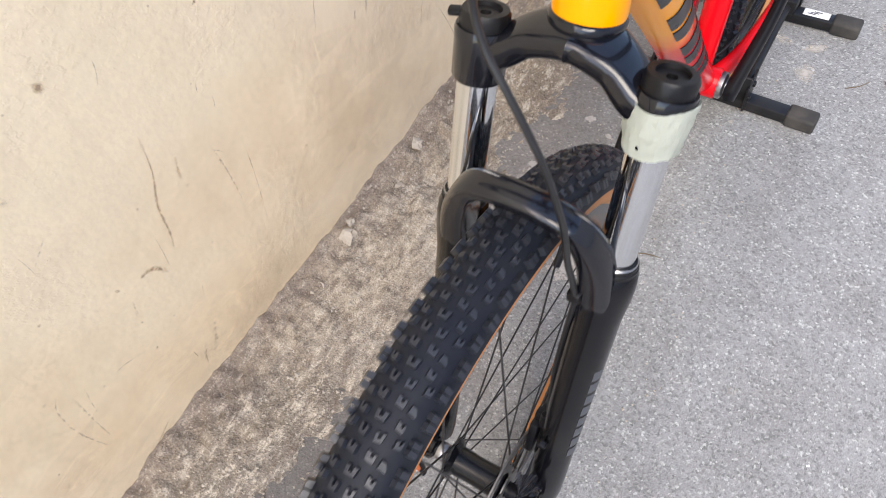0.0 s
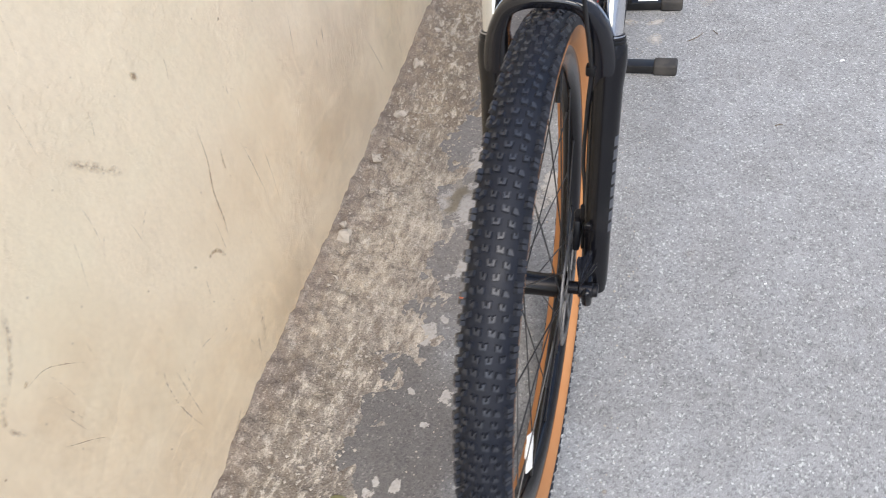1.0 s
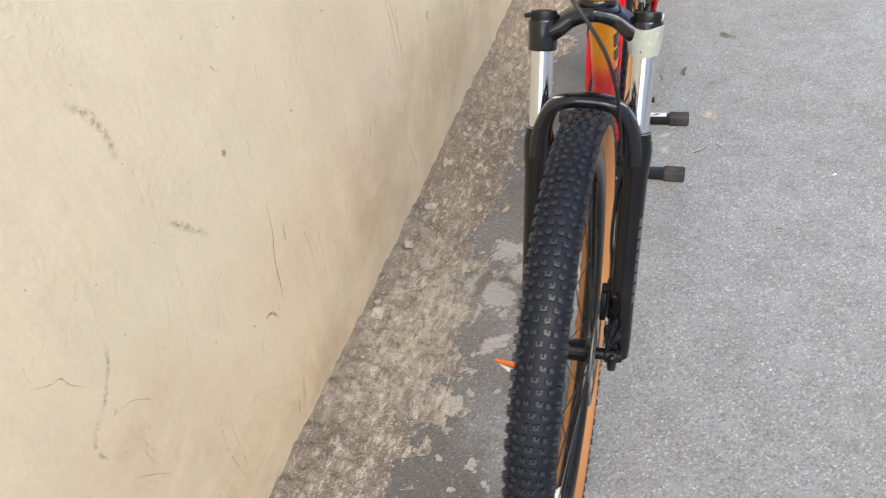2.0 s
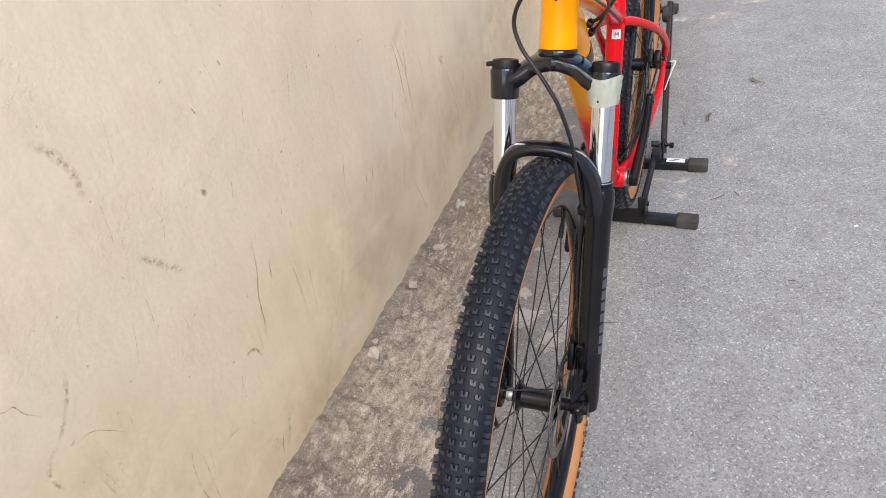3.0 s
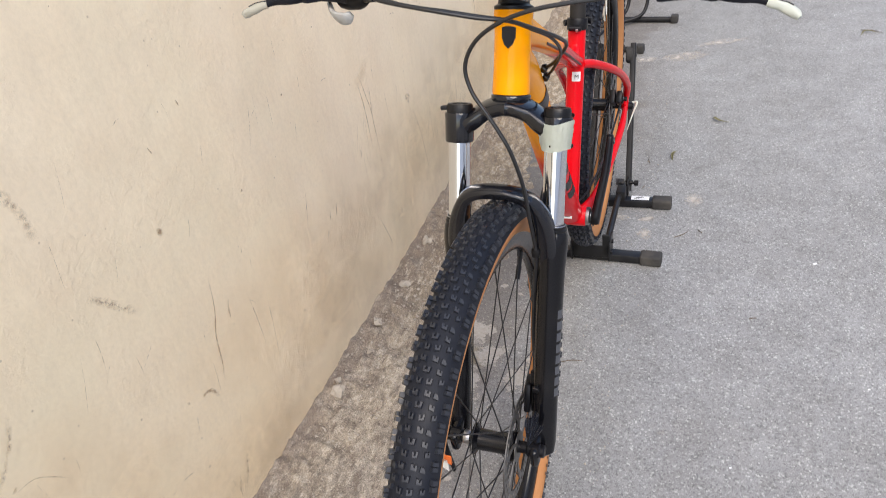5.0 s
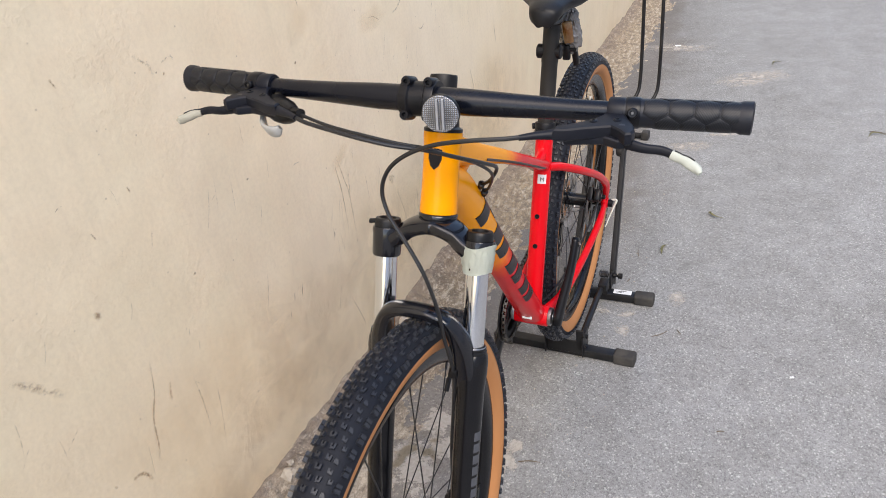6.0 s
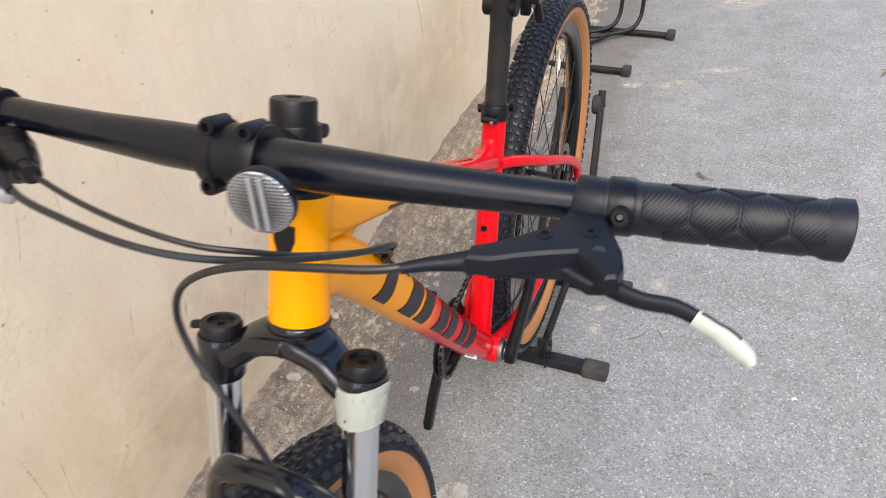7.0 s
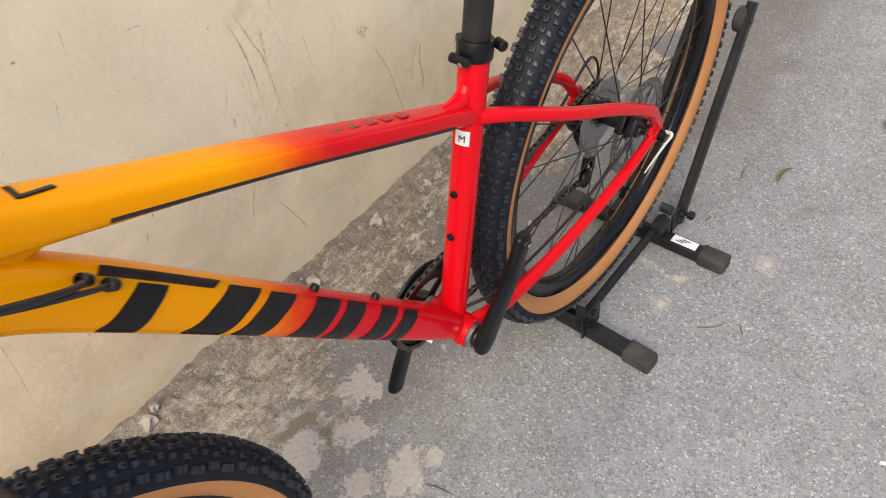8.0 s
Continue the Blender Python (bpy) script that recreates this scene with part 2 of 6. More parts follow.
def plaster():
    """Cream painted render: trowel waves, pin holes and water-stained blotches."""
    m, t, b = material("cream painted render", (0.74, 0.66, 0.5), 0.7)
    v = coords(t)
    big, mid = noise_tex(t, v, 1.1, 5.0), noise_tex(t, v, 7.0, 6.0, 0.6)
    fine = noise_tex(t, v, 120.0, 5.0, 0.6)
    c = ramp(t, big, [(0.3, (0.79, 0.645, 0.445)), (0.5, (0.85, 0.727, 0.53)), (0.75, (0.875, 0.772, 0.59))])
    c = mix(t, ramp(t, mid, [(0.42, (0, 0, 0)), (0.75, (0.3, 0.3, 0.3))]), c, (0.62, 0.50, 0.35))
    streak = noise_tex(t, coords(t, (1, 9, 1.2)), 4.0, 5.0, 0.6)
    c = mix(t, ramp(t, streak, [(0.5, (0, 0, 0)), (0.8, (0.22, 0.22, 0.22))]), c, (0.55, 0.46, 0.35))
    hue = noise_tex(t, v, 2.3, 4.0, 0.6)
    c = mix(t, ramp(t, hue, [(0.5, (0, 0, 0)), (0.72, (0.5, 0.5, 0.5))]), c, (0.83, 0.712, 0.55))
    c = mix(t, ramp(t, hue, [(0.28, (0.4, 0.4, 0.4)), (0.48, (0, 0, 0))]), c, (0.80, 0.745, 0.55))
    pits = node(t, "ShaderNodeTexVoronoi", Scale=26.0, Randomness=1.0)
    t.links.new(v, pits.inputs["Vector"])
    c = mix(t, ramp(t, pits.outputs["Distance"], [(0.03, (0.55, 0.55, 0.55)), (0.06, (0, 0, 0))]), c, (0.33, 0.27, 0.2))
    c = mix(t, ramp(t, fine, [(0.3, (0.16, 0.16, 0.16)), (0.6, (0, 0, 0))]), c, (0.5, 0.42, 0.31))
    t.links.new(c, b.inputs["Base Color"])
    patch = ramp(t, noise_tex(t, v, 5.0, 5.0, 0.6), [(0.50, (0.06, 0.06, 0.06)), (0.68, (1, 1, 1))])
    n1 = bump(t, b, mid, 0.26, 0.012)
    flakes = ramp(t, noise_tex(t, v, 46.0, 7.0, 0.66), [(0.47, (0, 0, 0)), (0.53, (0.6, 0.6, 0.6)), (0.56, (1, 1, 1))])
    n2 = bump(t, b, mix(t, 1.0, flakes, patch, "MULTIPLY"), 0.30, 0.0024, n1)
    bump(t, b, fine, 0.16, 0.001, n2)
    return m


PLASTER = plaster()
GREY_RENDER = worn("grey render", (0.50, 0.51, 0.54), 0.85, grain=60, depth=0.002, dust=0.3, dust_colour=(0.42, 0.43, 0.45))


def mortar():
    """Crumbled mortar and cement slurry: darker brown at the wall, sandy crust, pale ragged cement at the edge."""
    m, t, b = material("crumbled mortar", (0.4, 0.37, 0.32), 0.9)
    v = coords(t)
    big, mid, fine = noise_tex(t, v, 4.5, 7.0, 0.62), noise_tex(t, v, 24.0, 7.0, 0.68), noise_tex(t, v, 340.0, 4.0, 0.7)
    lump = node(t, "ShaderNodeTexVoronoi", Scale=85.0, Randomness=1.0)
    t.links.new(v, lump.inputs["Vector"])
    tone = t.nodes.new("ShaderNodeSeparateColor")
    t.links.new(lump.outputs["Color"], tone.inputs[0])
    # the tone drifts from the wall outwards, broken up by noise
    x = t.nodes.new("ShaderNodeSeparateXYZ")
    t.links.new(v, x.inputs[0])
    out = node(t, "ShaderNodeMath")
    out.operation = "MULTIPLY_ADD"
    t.links.new(big, out.inputs[0])
    out.inputs[1].default_value = 0.42
    t.links.new(x.outputs[0], out.inputs[2])
    c = ramp(t, out.outputs[0], [(0.16, (0.19, 0.168, 0.150)), (0.23, (0.26, 0.228, 0.198)), (0.30, (0.35, 0.305, 0.245)), (0.37, (0.30, 0.268, 0.232)), (0.44, (0.34, 0.315, 0.285)), (0.50, (0.41, 0.385, 0.355))])
    c = mix(t, 0.14, c, ramp(t, tone.outputs[0], [(0.0, (0.14, 0.122, 0.105)), (0.5, (0.30, 0.262, 0.215)), (1.0, (0.56, 0.51, 0.42))]))
    c = mix(t, ramp(t, mid, [(0.34, (0.62, 0.62, 0.62)), (0.46, (0, 0, 0))]), c, (0.18, 0.160, 0.142))
    c = mix(t, ramp(t, mid, [(0.54, (0, 0, 0)), (0.63, (0.55, 0.55, 0.55))]), c, (0.50, 0.455, 0.39))
    crumb = noise_tex(t, v, 105.0, 4.0, 0.7)
    c = mix(t, ramp(t, crumb, [(0.59, (0, 0, 0)), (0.65, (0.75, 0.75, 0.75))]), c, (0.60, 0.545, 0.465))
    c = mix(t, ramp(t, crumb, [(0.33, (0.62, 0.62, 0.62)), (0.42, (0, 0, 0))]), c, (0.12, 0.105, 0.093))
    # darker near stretch, sandy slurry midway, then browner with contact shade in its colour
    along = node(t, "ShaderNodeMath")
    along.operation = "MULTIPLY_ADD"
    t.links.new(big, along.inputs[0])
    along.inputs[1].default_value = 0.8
    t.links.new(x.outputs[1], along.inputs[2])
    half_way = node(t, "ShaderNodeMath")
    half_way.operation = "MULTIPLY"
    half_way.inputs[1].default_value = 0.5
    t.links.new(along.outputs[0], half_way.inputs[0])
    c = mix(t, 1.0, c, ramp(t, half_way.outputs[0], [(0.15, (0.68, 0.66, 0.64)), (0.30, (0.96, 0.94, 0.92)), (0.44, (1.0, 0.99, 0.97)), (0.58, (0.76, 0.71, 0.65)), (0.78, (0.74, 0.69, 0.62)), (1.0, (1.0, 0.90, 0.76))]), "MULTIPLY")
    sandy = ramp(t, half_way.outputs[0], [(0.22, (0, 0, 0)), (0.37, (0.6, 0.6, 0.6)), (0.52, (0.5, 0.5, 0.5)), (0.66, (0.1, 0.1, 0.1))])
    pale = mix(t, 1.0, sandy, ramp(t, noise_tex(t, v, 9.0, 8.0, 0.7), [(0.44, (0, 0, 0)), (0.58, (1, 1, 1))]), "MULTIPLY")
    c = mix(t, pale, c, (0.50, 0.430, 0.335))
    streak = noise_tex(t, coords(t, (1.0, 0.38, 1.0)), 62.0, 6.0, 0.72)
    c = mix(t, ramp(t, streak, [(0.40, (0.8, 0.8, 0.8)), (0.475, (0, 0, 0))]), c, (0.195, 0.160, 0.130))
    c = mix(t, ramp(t, streak, [(0.53, (0, 0, 0)), (0.60, (0.75, 0.75, 0.75))]), c, (0.58, 0.52, 0.435))
    # darker brown close to the wall, its rim broken up by noise
    wall_tone = node(t, "ShaderNodeMath")
    wall_tone.operation = "MULTIPLY_ADD"
    t.links.new(noise_tex(t, v, 14.0, 6.0, 0.65), wall_tone.inputs[0])
    wall_tone.inputs[1].default_value = 0.24
    t.links.new(x.outputs[0], wall_tone.inputs[2])
    c = mix(t, ramp(t, wall_tone.outputs[0], [(0.12, (0.65, 0.65, 0.65)), (0.17, (0.3, 0.3, 0.3)), (0.22, (0, 0, 0))]), c, (0.225, 0.178, 0.145))
    grain = noise_tex(t, v, 190.0, 3.0, 0.75)
    c = mix(t, ramp(t, grain, [(0.60, (0, 0, 0)), (0.68, (0.7, 0.7, 0.7))]), c, (0.60, 0.545, 0.465))
    c = mix(t, 0.9, c, ramp(t, fine, [(0.3, (0.27, 0.26, 0.24)), (0.7, (0.73, 0.72, 0.70))]), "OVERLAY")
    t.links.new(c, b.inputs["Base Color"])
    n1 = bump(t, b, mid, 1.0, 0.012)
    n2 = bump(t, b, mix(t, 0.5, crumb, streak), 1.0, 0.009, n1)
    bump(t, b, fine, 0.7, 0.002, n2)
    return m


MORTAR = mortar()
LUMP = worn("pale mortar lump", (0.40, 0.355, 0.295), 0.9, grain=220, depth=0.002, dust=0.6, dust_colour=(0.30, 0.265, 0.22))


def smudge(name, colour, most, scale, low=0.35, high=0.65):
    """A mark that thins out unevenly towards its edges."""
    m, t, b = material(name, colour, 0.85)
    uv = t.nodes.new("ShaderNodeUVMap")
    sep = t.nodes.new("ShaderNodeSeparateXYZ")
    t.links.new(uv.outputs[0], sep.inputs[0])
    n = noise_tex(t, coords(t), scale, 5.0, 0.65)
    spread = ramp(t, n, [(low, (0, 0, 0)), (high, (1, 1, 1))])
    mul = node(t, "ShaderNodeMath")
    mul.operation = "MULTIPLY"
    t.links.new(sep.outputs[0], mul.inputs[0])
    t.links.new(spread, mul.inputs[1])
    mul2 = node(t, "ShaderNodeMath")
    mul2.operation, mul2.use_clamp = "MULTIPLY", True
    t.links.new(mul.outputs[0], mul2.inputs[0])
    mul2.inputs[1].default_value = most
    t.links.new(mul2.outputs[0], b.inputs["Alpha"])
    return m


SCRATCH = smudge("dark scratch", (0.27, 0.20, 0.14), 0.8, 150.0, 0.3, 0.58)
SCUFF = smudge("grey tyre scuff", (0.34, 0.30, 0.255), 0.75, 120.0, 0.40, 0.60)


def cement_film():
    """A thin skin of pale cement with a torn, sharp rim."""
    m, t, b = material("pale cement film", (0.43, 0.40, 0.36), 0.9)
    uv = t.nodes.new("ShaderNodeUVMap")
    sep = t.nodes.new("ShaderNodeSeparateXYZ")
    t.links.new(uv.outputs[0], sep.inputs[0])
    v = coords(t)
    both = node(t, "ShaderNodeMath")
    both.operation = "MULTIPLY_ADD"
    t.links.new(sep.outputs[0], both.inputs[0])
    both.inputs[1].default_value = 0.34
    t.links.new(noise_tex(t, v, 30.0, 9.0, 0.78), both.inputs[2])
    t.links.new(ramp(t, both.outputs[0], [(0.70, (0, 0, 0)), (0.735, (0.9, 0.9, 0.9))]), b.inputs["Alpha"])
    t.links.new(ramp(t, noise_tex(t, v, 120.0, 6.0, 0.7), [(0.3, (0.32, 0.30, 0.27)), (0.7, (0.47, 0.44, 0.40))]), b.inputs["Base Color"])
    bump(t, b, noise_tex(t, v, 300.0, 4.0, 0.7), 0.5, 0.001)
    return m


PALE = cement_film()
DUST = smudge("pale dust stain", (0.46, 0.43, 0.39), 0.8, 30.0, 0.38, 0.58)
GRIME_SHADE = smudge("grey-brown grime and shade", (0.40, 0.34, 0.26), 0.28, 7.0, 0.2, 0.8)
BROWN = smudge("brown wall stain and shade", (0.50, 0.37, 0.23), 0.30, 9.0, 0.2, 0.8)


# ---- builders ----
def part(name, bm, mat, parent=None, label="", at=None, sharp=35.0):
    me = bpy.data.meshes.new(name)
    bmesh.ops.recalc_face_normals(bm, faces=bm.faces)
    bm.to_mesh(me)
    bm.free()
    me.materials.append(mat)
    me.shade_smooth()
    me.set_sharp_from_angle(angle=radians(sharp))
    ob = new(name, me)
    if parent:
        ob.parent = parent
    if at is not None:
        ob.matrix_basis = at
    return tagged(ob, label)


def share(ob, at, parent=None):
    """Another piece on the same mesh."""
    o = new(ob.name.split(".")[0], ob.data)
    o.parent = parent or ob.parent
    o.matrix_basis = at
    return o


def root(name, label, category, at=None, group="", kind=""):
    ob = new(name)
    ob.empty_display_size = 0.05
    if at is not None:
        ob.matrix_world = at
    return tagged(ob, label, category, group, kind)


def spline(pts, steps=8):
    """A smooth line through the points."""
    p = [Vector(q) for q in pts]
    p = [p[0] * 2 - p[1], *p, p[-1] * 2 - p[-2]]
    out = []
    for a, b, c, d in zip(p, p[1:], p[2:], p[3:]):
        for k in range(steps):
            t = k / steps
            out.append(0.5 * (2 * b + (c - a) * t + (2 * a - 5 * b + 4 * c - d) * t * t + (3 * b - a - 3 * c + d) * t ** 3))
    out.append(p[-2])
    return out


def blend_list(values, count):
    """Values spread evenly over count steps, tuples too."""
    v = np.array([(q, q) if isinstance(q, (int, float)) else q for q in values], float)
    at = np.linspace(0, len(v) - 1, count)
    return [tuple(float(np.interp(a, range(len(v)), v[:, k])) for k in (0, 1)) for a in at]


def sweep(bm, pts, rad, n=16, up=(1, 0, 0), caps=True, power=2.0):
    """A tube along the points. rad: a number, or a list of numbers or (across, other) pairs. up names the 'across' way."""
    pts = [Vector(p) for p in pts]
    rads = blend_list(rad if isinstance(rad, list) else [rad, rad], len(pts))
    across = Vector(up)
    rings = []
    for k, p in enumerate(pts):
        way = (pts[min(k + 1, len(pts) - 1)] - pts[max(k - 1, 0)]).normalized()
        a = across - way * across.dot(way)
        if a.length < 1e-4:
            a = way.orthogonal()
        a.normalize()
        across = a
        b = way.cross(a)
        ring = []
        for j in range(n):
            w = 2 * math.pi * j / n
            c, s = math.cos(w), math.sin(w)
            c = math.copysign(abs(c) ** (2 / power), c)
            s = math.copysign(abs(s) ** (2 / power), s)
            ring.append(bm.verts.new(p + a * (c * rads[k][0]) + b * (s * rads[k][1])))
        rings.append(ring)
    for r0, r1 in zip(rings, rings[1:]):
        for j in range(n):
            bm.faces.new((r0[j], r0[(j + 1) % n], r1[(j + 1) % n], r1[j]))
    if caps:
        bm.faces.new(rings[0][::-1])
        bm.faces.new(rings[-1])
    return bm


def tube(pts, rad, n=16, up=(1, 0, 0), power=2.0):
    return sweep(bmesh.new(), pts, rad, n, up, True, power)


def lathe(bm, profile, origin, axis, n=32, closed=False):
    """Turns (radius, along) points about an axis."""
    axis = Vector(axis).normalized()
    a = axis.orthogonal().normalized()
    b = axis.cross(a)
    o = Vector(origin)
    rings = []
    for r, h in profile:
        if r < 1e-6:
            rings.append([bm.verts.new(o + axis * h)])
        else:
            rings.append([bm.verts.new(o + axis * h + (a * math.cos(2 * math.pi * j / n) + b * math.sin(2 * math.pi * j / n)) * r) for j in range(n)])
    pairs = list(zip(rings, rings[1:])) + ([(rings[-1], rings[0])] if closed else [])
    for r0, r1 in pairs:
        for j in range(n):
            q = [r0[j % len(r0)], r0[(j + 1) % len(r0)], r1[(j + 1) % len(r1)], r1[j % len(r1)]]
            q = list(dict.fromkeys(q))
            if len(q) > 2:
                bm.faces.new(q)
    return bm


def rod(bm, a, b, r, n=12, bevel=0.0):
    """A round bar from a to b with slightly broken ends."""
    a, b = Vector(a), Vector(b)
    h = (b - a).length
    e = bevel or min(r * 0.15, h * 0.2)
    return lathe(bm, [(0, 0), (r - e, 0), (r, e), (r, h - e), (r - e, h), (0, h)], a, b - a, n)


def block(bm, size, at=None, bevel=0.002, seg=2):
    """A box with rounded edges."""
    b = bmesh.new()
    bmesh.ops.create_cube(b, size=1.0)
    for v in b.verts:
        v.co = Vector(v.co[k] * size[k] for k in range(3))
    if bevel:
        bmesh.ops.bevel(b, geom=b.edges[:], offset=bevel, segments=seg, affect="EDGES", profile=0.5)
    if at is not None:
        bmesh.ops.transform(b, matrix=at, verts=b.verts)
    me = bpy.data.meshes.new("x")
    b.to_mesh(me)
    b.free()
    bm.from_mesh(me)
    bpy.data.meshes.remove(me)
    return bm


def V(*xyz):
    return Matrix.Translation(xyz)


# ---- the wall, its crumbled foot and the ground ----
WALL = Matrix.Translation((-0.567, 0, 0)) @ pose(0, 0, 0, 0, 0, -4.43)   # along the wall: its own y, its face at x = 0


def build_ground():
    bm = bmesh.new()
    edges = [-400, -60, -12, -3, -1, 0, 1, 2, 3, 6, 12, 60, 400]
    grid = [[bm.verts.new((x, y, 0)) for y in edges] for x in edges]
    for r0, r1 in zip(grid, grid[1:]):
        for k in range(len(edges) - 1):
            bm.faces.new((r0[k], r1[k], r1[k + 1], r0[k + 1]))
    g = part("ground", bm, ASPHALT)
    return tagged(g, "grey worn asphalt paving with pale speckled aggregate", "ground", "", "structure")


def build_wall():
    bm = bmesh.new()
    block(bm, (0.22, 16.0, 3.2), V(-0.11, 4.5, 1.5), 0.004, 2)
    w = part("wall_left", bm, PLASTER, None, "", WALL)
    return tagged(w, "cream painted plaster wall, scratched, scuffed and stained", "wall", "", "structure")


ground = build_ground()
wall = build_wall()


def build_opposite():
    # unseen wall, added to close the lane and give the chrome darker reflections
    bm = block(bmesh.new(), (0.3, 60.0, 5.0), V(6.5, 6.0, 2.5), 0.01, 1)
    w = part("wall_right", bm, GREY_RENDER)
    return tagged(w, "plain grey wall across the lane, unseen, added for reflections", "wall", "", "structure")


build_opposite()


def build_foot():
    """Mortar that spills from the wall's foot over the paving, lumpy at the wall and thin at its ragged edge."""
    rows_y = np.concatenate([np.arange(-3.4, -0.9, 0.03), np.arange(-0.9, 2.4, 0.0062), np.arange(2.4, 12.0, 0.03)])
    cols = np.concatenate([np.arange(-0.02, 0.12, 0.005), np.arange(0.12, 0.46, 0.0055)])
    verts, faces = [], []
    for y in rows_y:
        wide = 0.215 + 0.06 * noise.noise((y * 2.1, 3.3, 0)) + 0.06 * noise.noise((y * 6.0, 9.1, 0)) + 0.03 * noise.noise((y * 17.0, 2.1, 0))
        lip = 0.052 + 0.014 * noise.noise((y * 3.2, 1.7, 0)) + 0.012 * noise.noise((y * 14.0, 5.2, 0))
        for d in cols:
            s = min(max(d / wide, 0.0), 1.6)
            z = lip * max(0.0, 1 - s) ** 1.5
            rough = 0.014 * noise.noise((y * 22, d * 22, 1.0)) + 0.011 * noise.noise((y * 55, d * 55, 2.0)) + 0.006 * noise.noise((y * 120, d * 120, 4.0))
            crust = 0.0055 * noise.noise((y * 9, d * 9, 7.0)) + 0.0045 * noise.noise((y * 27, d * 27, 8.0)) + 0.003 * noise.noise((y * 62, d * 62, 8.0)) + 0.0022 * noise.noise((y * 140, d * 140, 3.0))
            near = max(0.0, 1 - d / 0.13) * min(1.0, max(0.25, d / 0.035))
            z += rough * (0.25 + near) * min(1.0, lip * 18) * (1 if d < wide else 0.2) + crust
            z += 0.0022 - 0.0145 * max(0.0, (d - wide * 0.85) / 0.2)
            verts.append((d, float(y), float(z)))
    n = len(cols)
    for i in range(len(rows_y) - 1):
        for j in range(n - 1):
            k = i * n + j
            faces.append((k, k + 1, k + n + 1, k + n))
    me = bpy.data.meshes.new("mortar_foot")
    me.from_pydata(verts, [], faces)
    me.materials.append(MORTAR)
    me.shade_smooth()
    ob = new("mortar_foot", me)
    ob.matrix_world = WALL
    return tagged(ob, "crumbled grey-beige mortar strip along the foot of the wall", "rubble strip", "", "structure")


build_foot()


def stone(rng, size):
    bm = bmesh.new()
    bmesh.ops.create_icosphere(bm, subdivisions=2, radius=1.0)
    off = rng.uniform(0, 50)
    for v in bm.verts:
        k = 1 + 0.75 * noise.noise(v.co * 1.3 + Vector((off, 0, 0))) + 0.5 * noise.noise(v.co * 3.1 + Vector((0, off, 0)))
        v.co = Vector((v.co.x * size[0] * k, v.co.y * size[1] * k, v.co.z * size[2] * k))
    return bm


rng = random.Random(4)
for y, d, z, s in ((0.372, 0.035, 0.062, 0.017), (0.395, 0.028, 0.07, 0.011), (0.62, 0.03, 0.055, 0.012), (0.15, 0.03, 0.05, 0.011), (0.02, 0.035, 0.045, 0.014),
                   (0.52, 0.05, 0.045, 0.010), (0.78, 0.04, 0.05, 0.013), (0.98, 0.03, 0.055, 0.015), (1.13, 0.045, 0.05, 0.012), (-0.1, 0.04, 0.045, 0.013), (0.27, 0.045, 0.047, 0.009), (1.32, 0.03, 0.05, 0.014)):
    ob = part("stone", stone(rng, (s * 0.85, s * rng.uniform(0.7, 1.3), s * 0.7)), LUMP, None, "", WALL @ V(d, y, z - 0.017) @ pose(0, 0, 0, rng.uniform(-25, 25), 0, rng.uniform(0, 180)), 22)
    tagged(ob, "pale crumbled mortar lump at the wall's foot", "stone", "mortar lumps along the wall")


def build_grit():
    """Loose grains along the wall's foot."""
    r = random.Random(9)
    verts, faces = [], []
    for k in range(3200):
        y, d = r.uniform(-0.6, 2.2), abs(r.gauss(0.10, 0.08)) if k % 5 < 3 else r.uniform(0.1, 0.65)
        s = r.uniform(0.0012, 0.0042) if d < 0.2 else r.uniform(0.0008, 0.0022)
        s *= 1.6 if k % 9 == 0 else 1.0
        c = WALL @ Vector((d, y, max(0.0, 0.045 * (1 - d / 0.2)) + 0.001))
        k = len(verts)
        for p in ((1, 0, 0), (-1, 0.2, 0), (0, 1, 0.1), (0.1, -1, 0), (0, 0, 0.9), (0, 0, -0.9)):
            verts.append(tuple(c + Vector(p) * s * r.uniform(0.7, 1.2)))
        faces += [(k + a, k + b, k + e) for a, b, e in ((0, 2, 4), (2, 1, 4), (1, 3, 4), (3, 0, 4), (2, 0, 5), (1, 2, 5), (3, 1, 5), (0, 3, 5))]
    me = bpy.data.meshes.new("grit")
    me.from_pydata(verts, [], faces)
    me.materials.append(LUMP)
    return tagged(new("grit", me), "loose pale mortar grit along the wall's foot", "grit", "", "stuff")


build_grit()


def ribbon(points, width, mat, parent, name, lift=0.0012, z_of=None):
    """A mark along the points of a surface; its first texture coordinate falls to nothing at the edges."""
    bm = bmesh.new()
    uv = bm.loops.layers.uv.new("UVMap")
    line = spline([(*p, 0) for p in points], 6)
    rows = []
    for k, p in enumerate(line):
        way = (line[min(k + 1, len(line) - 1)] - line[max(k - 1, 0)]).normalized()
        side = Vector((-way.y, way.x, 0))
        end = min(1.0, 4.0 * min(k, len(line) - 1 - k) / len(line) + 0.0)
        w = width * (0.65 + 0.5 * noise.noise((k * 0.9, p.x * 40, p.y * 40)))
        rows.append([(bm.verts.new((lift, p.x + side.x * w * e, p.y + side.y * w * e)), end * (1 - abs(e))) for e in (-1, -0.45, 0, 0.45, 1)])
    for r0, r1 in zip(rows, rows[1:]):
        for j in range(4):
            q = (r0[j], r0[j + 1], r1[j + 1], r1[j])
            f = bm.faces.new([v for v, _ in q])
            for loop, (_, a) in zip(f.loops, q):
                loop[uv].uv = (a, 0)
    ob = part(name, bm, mat, parent)
    ob.visible_shadow = False
    return ob


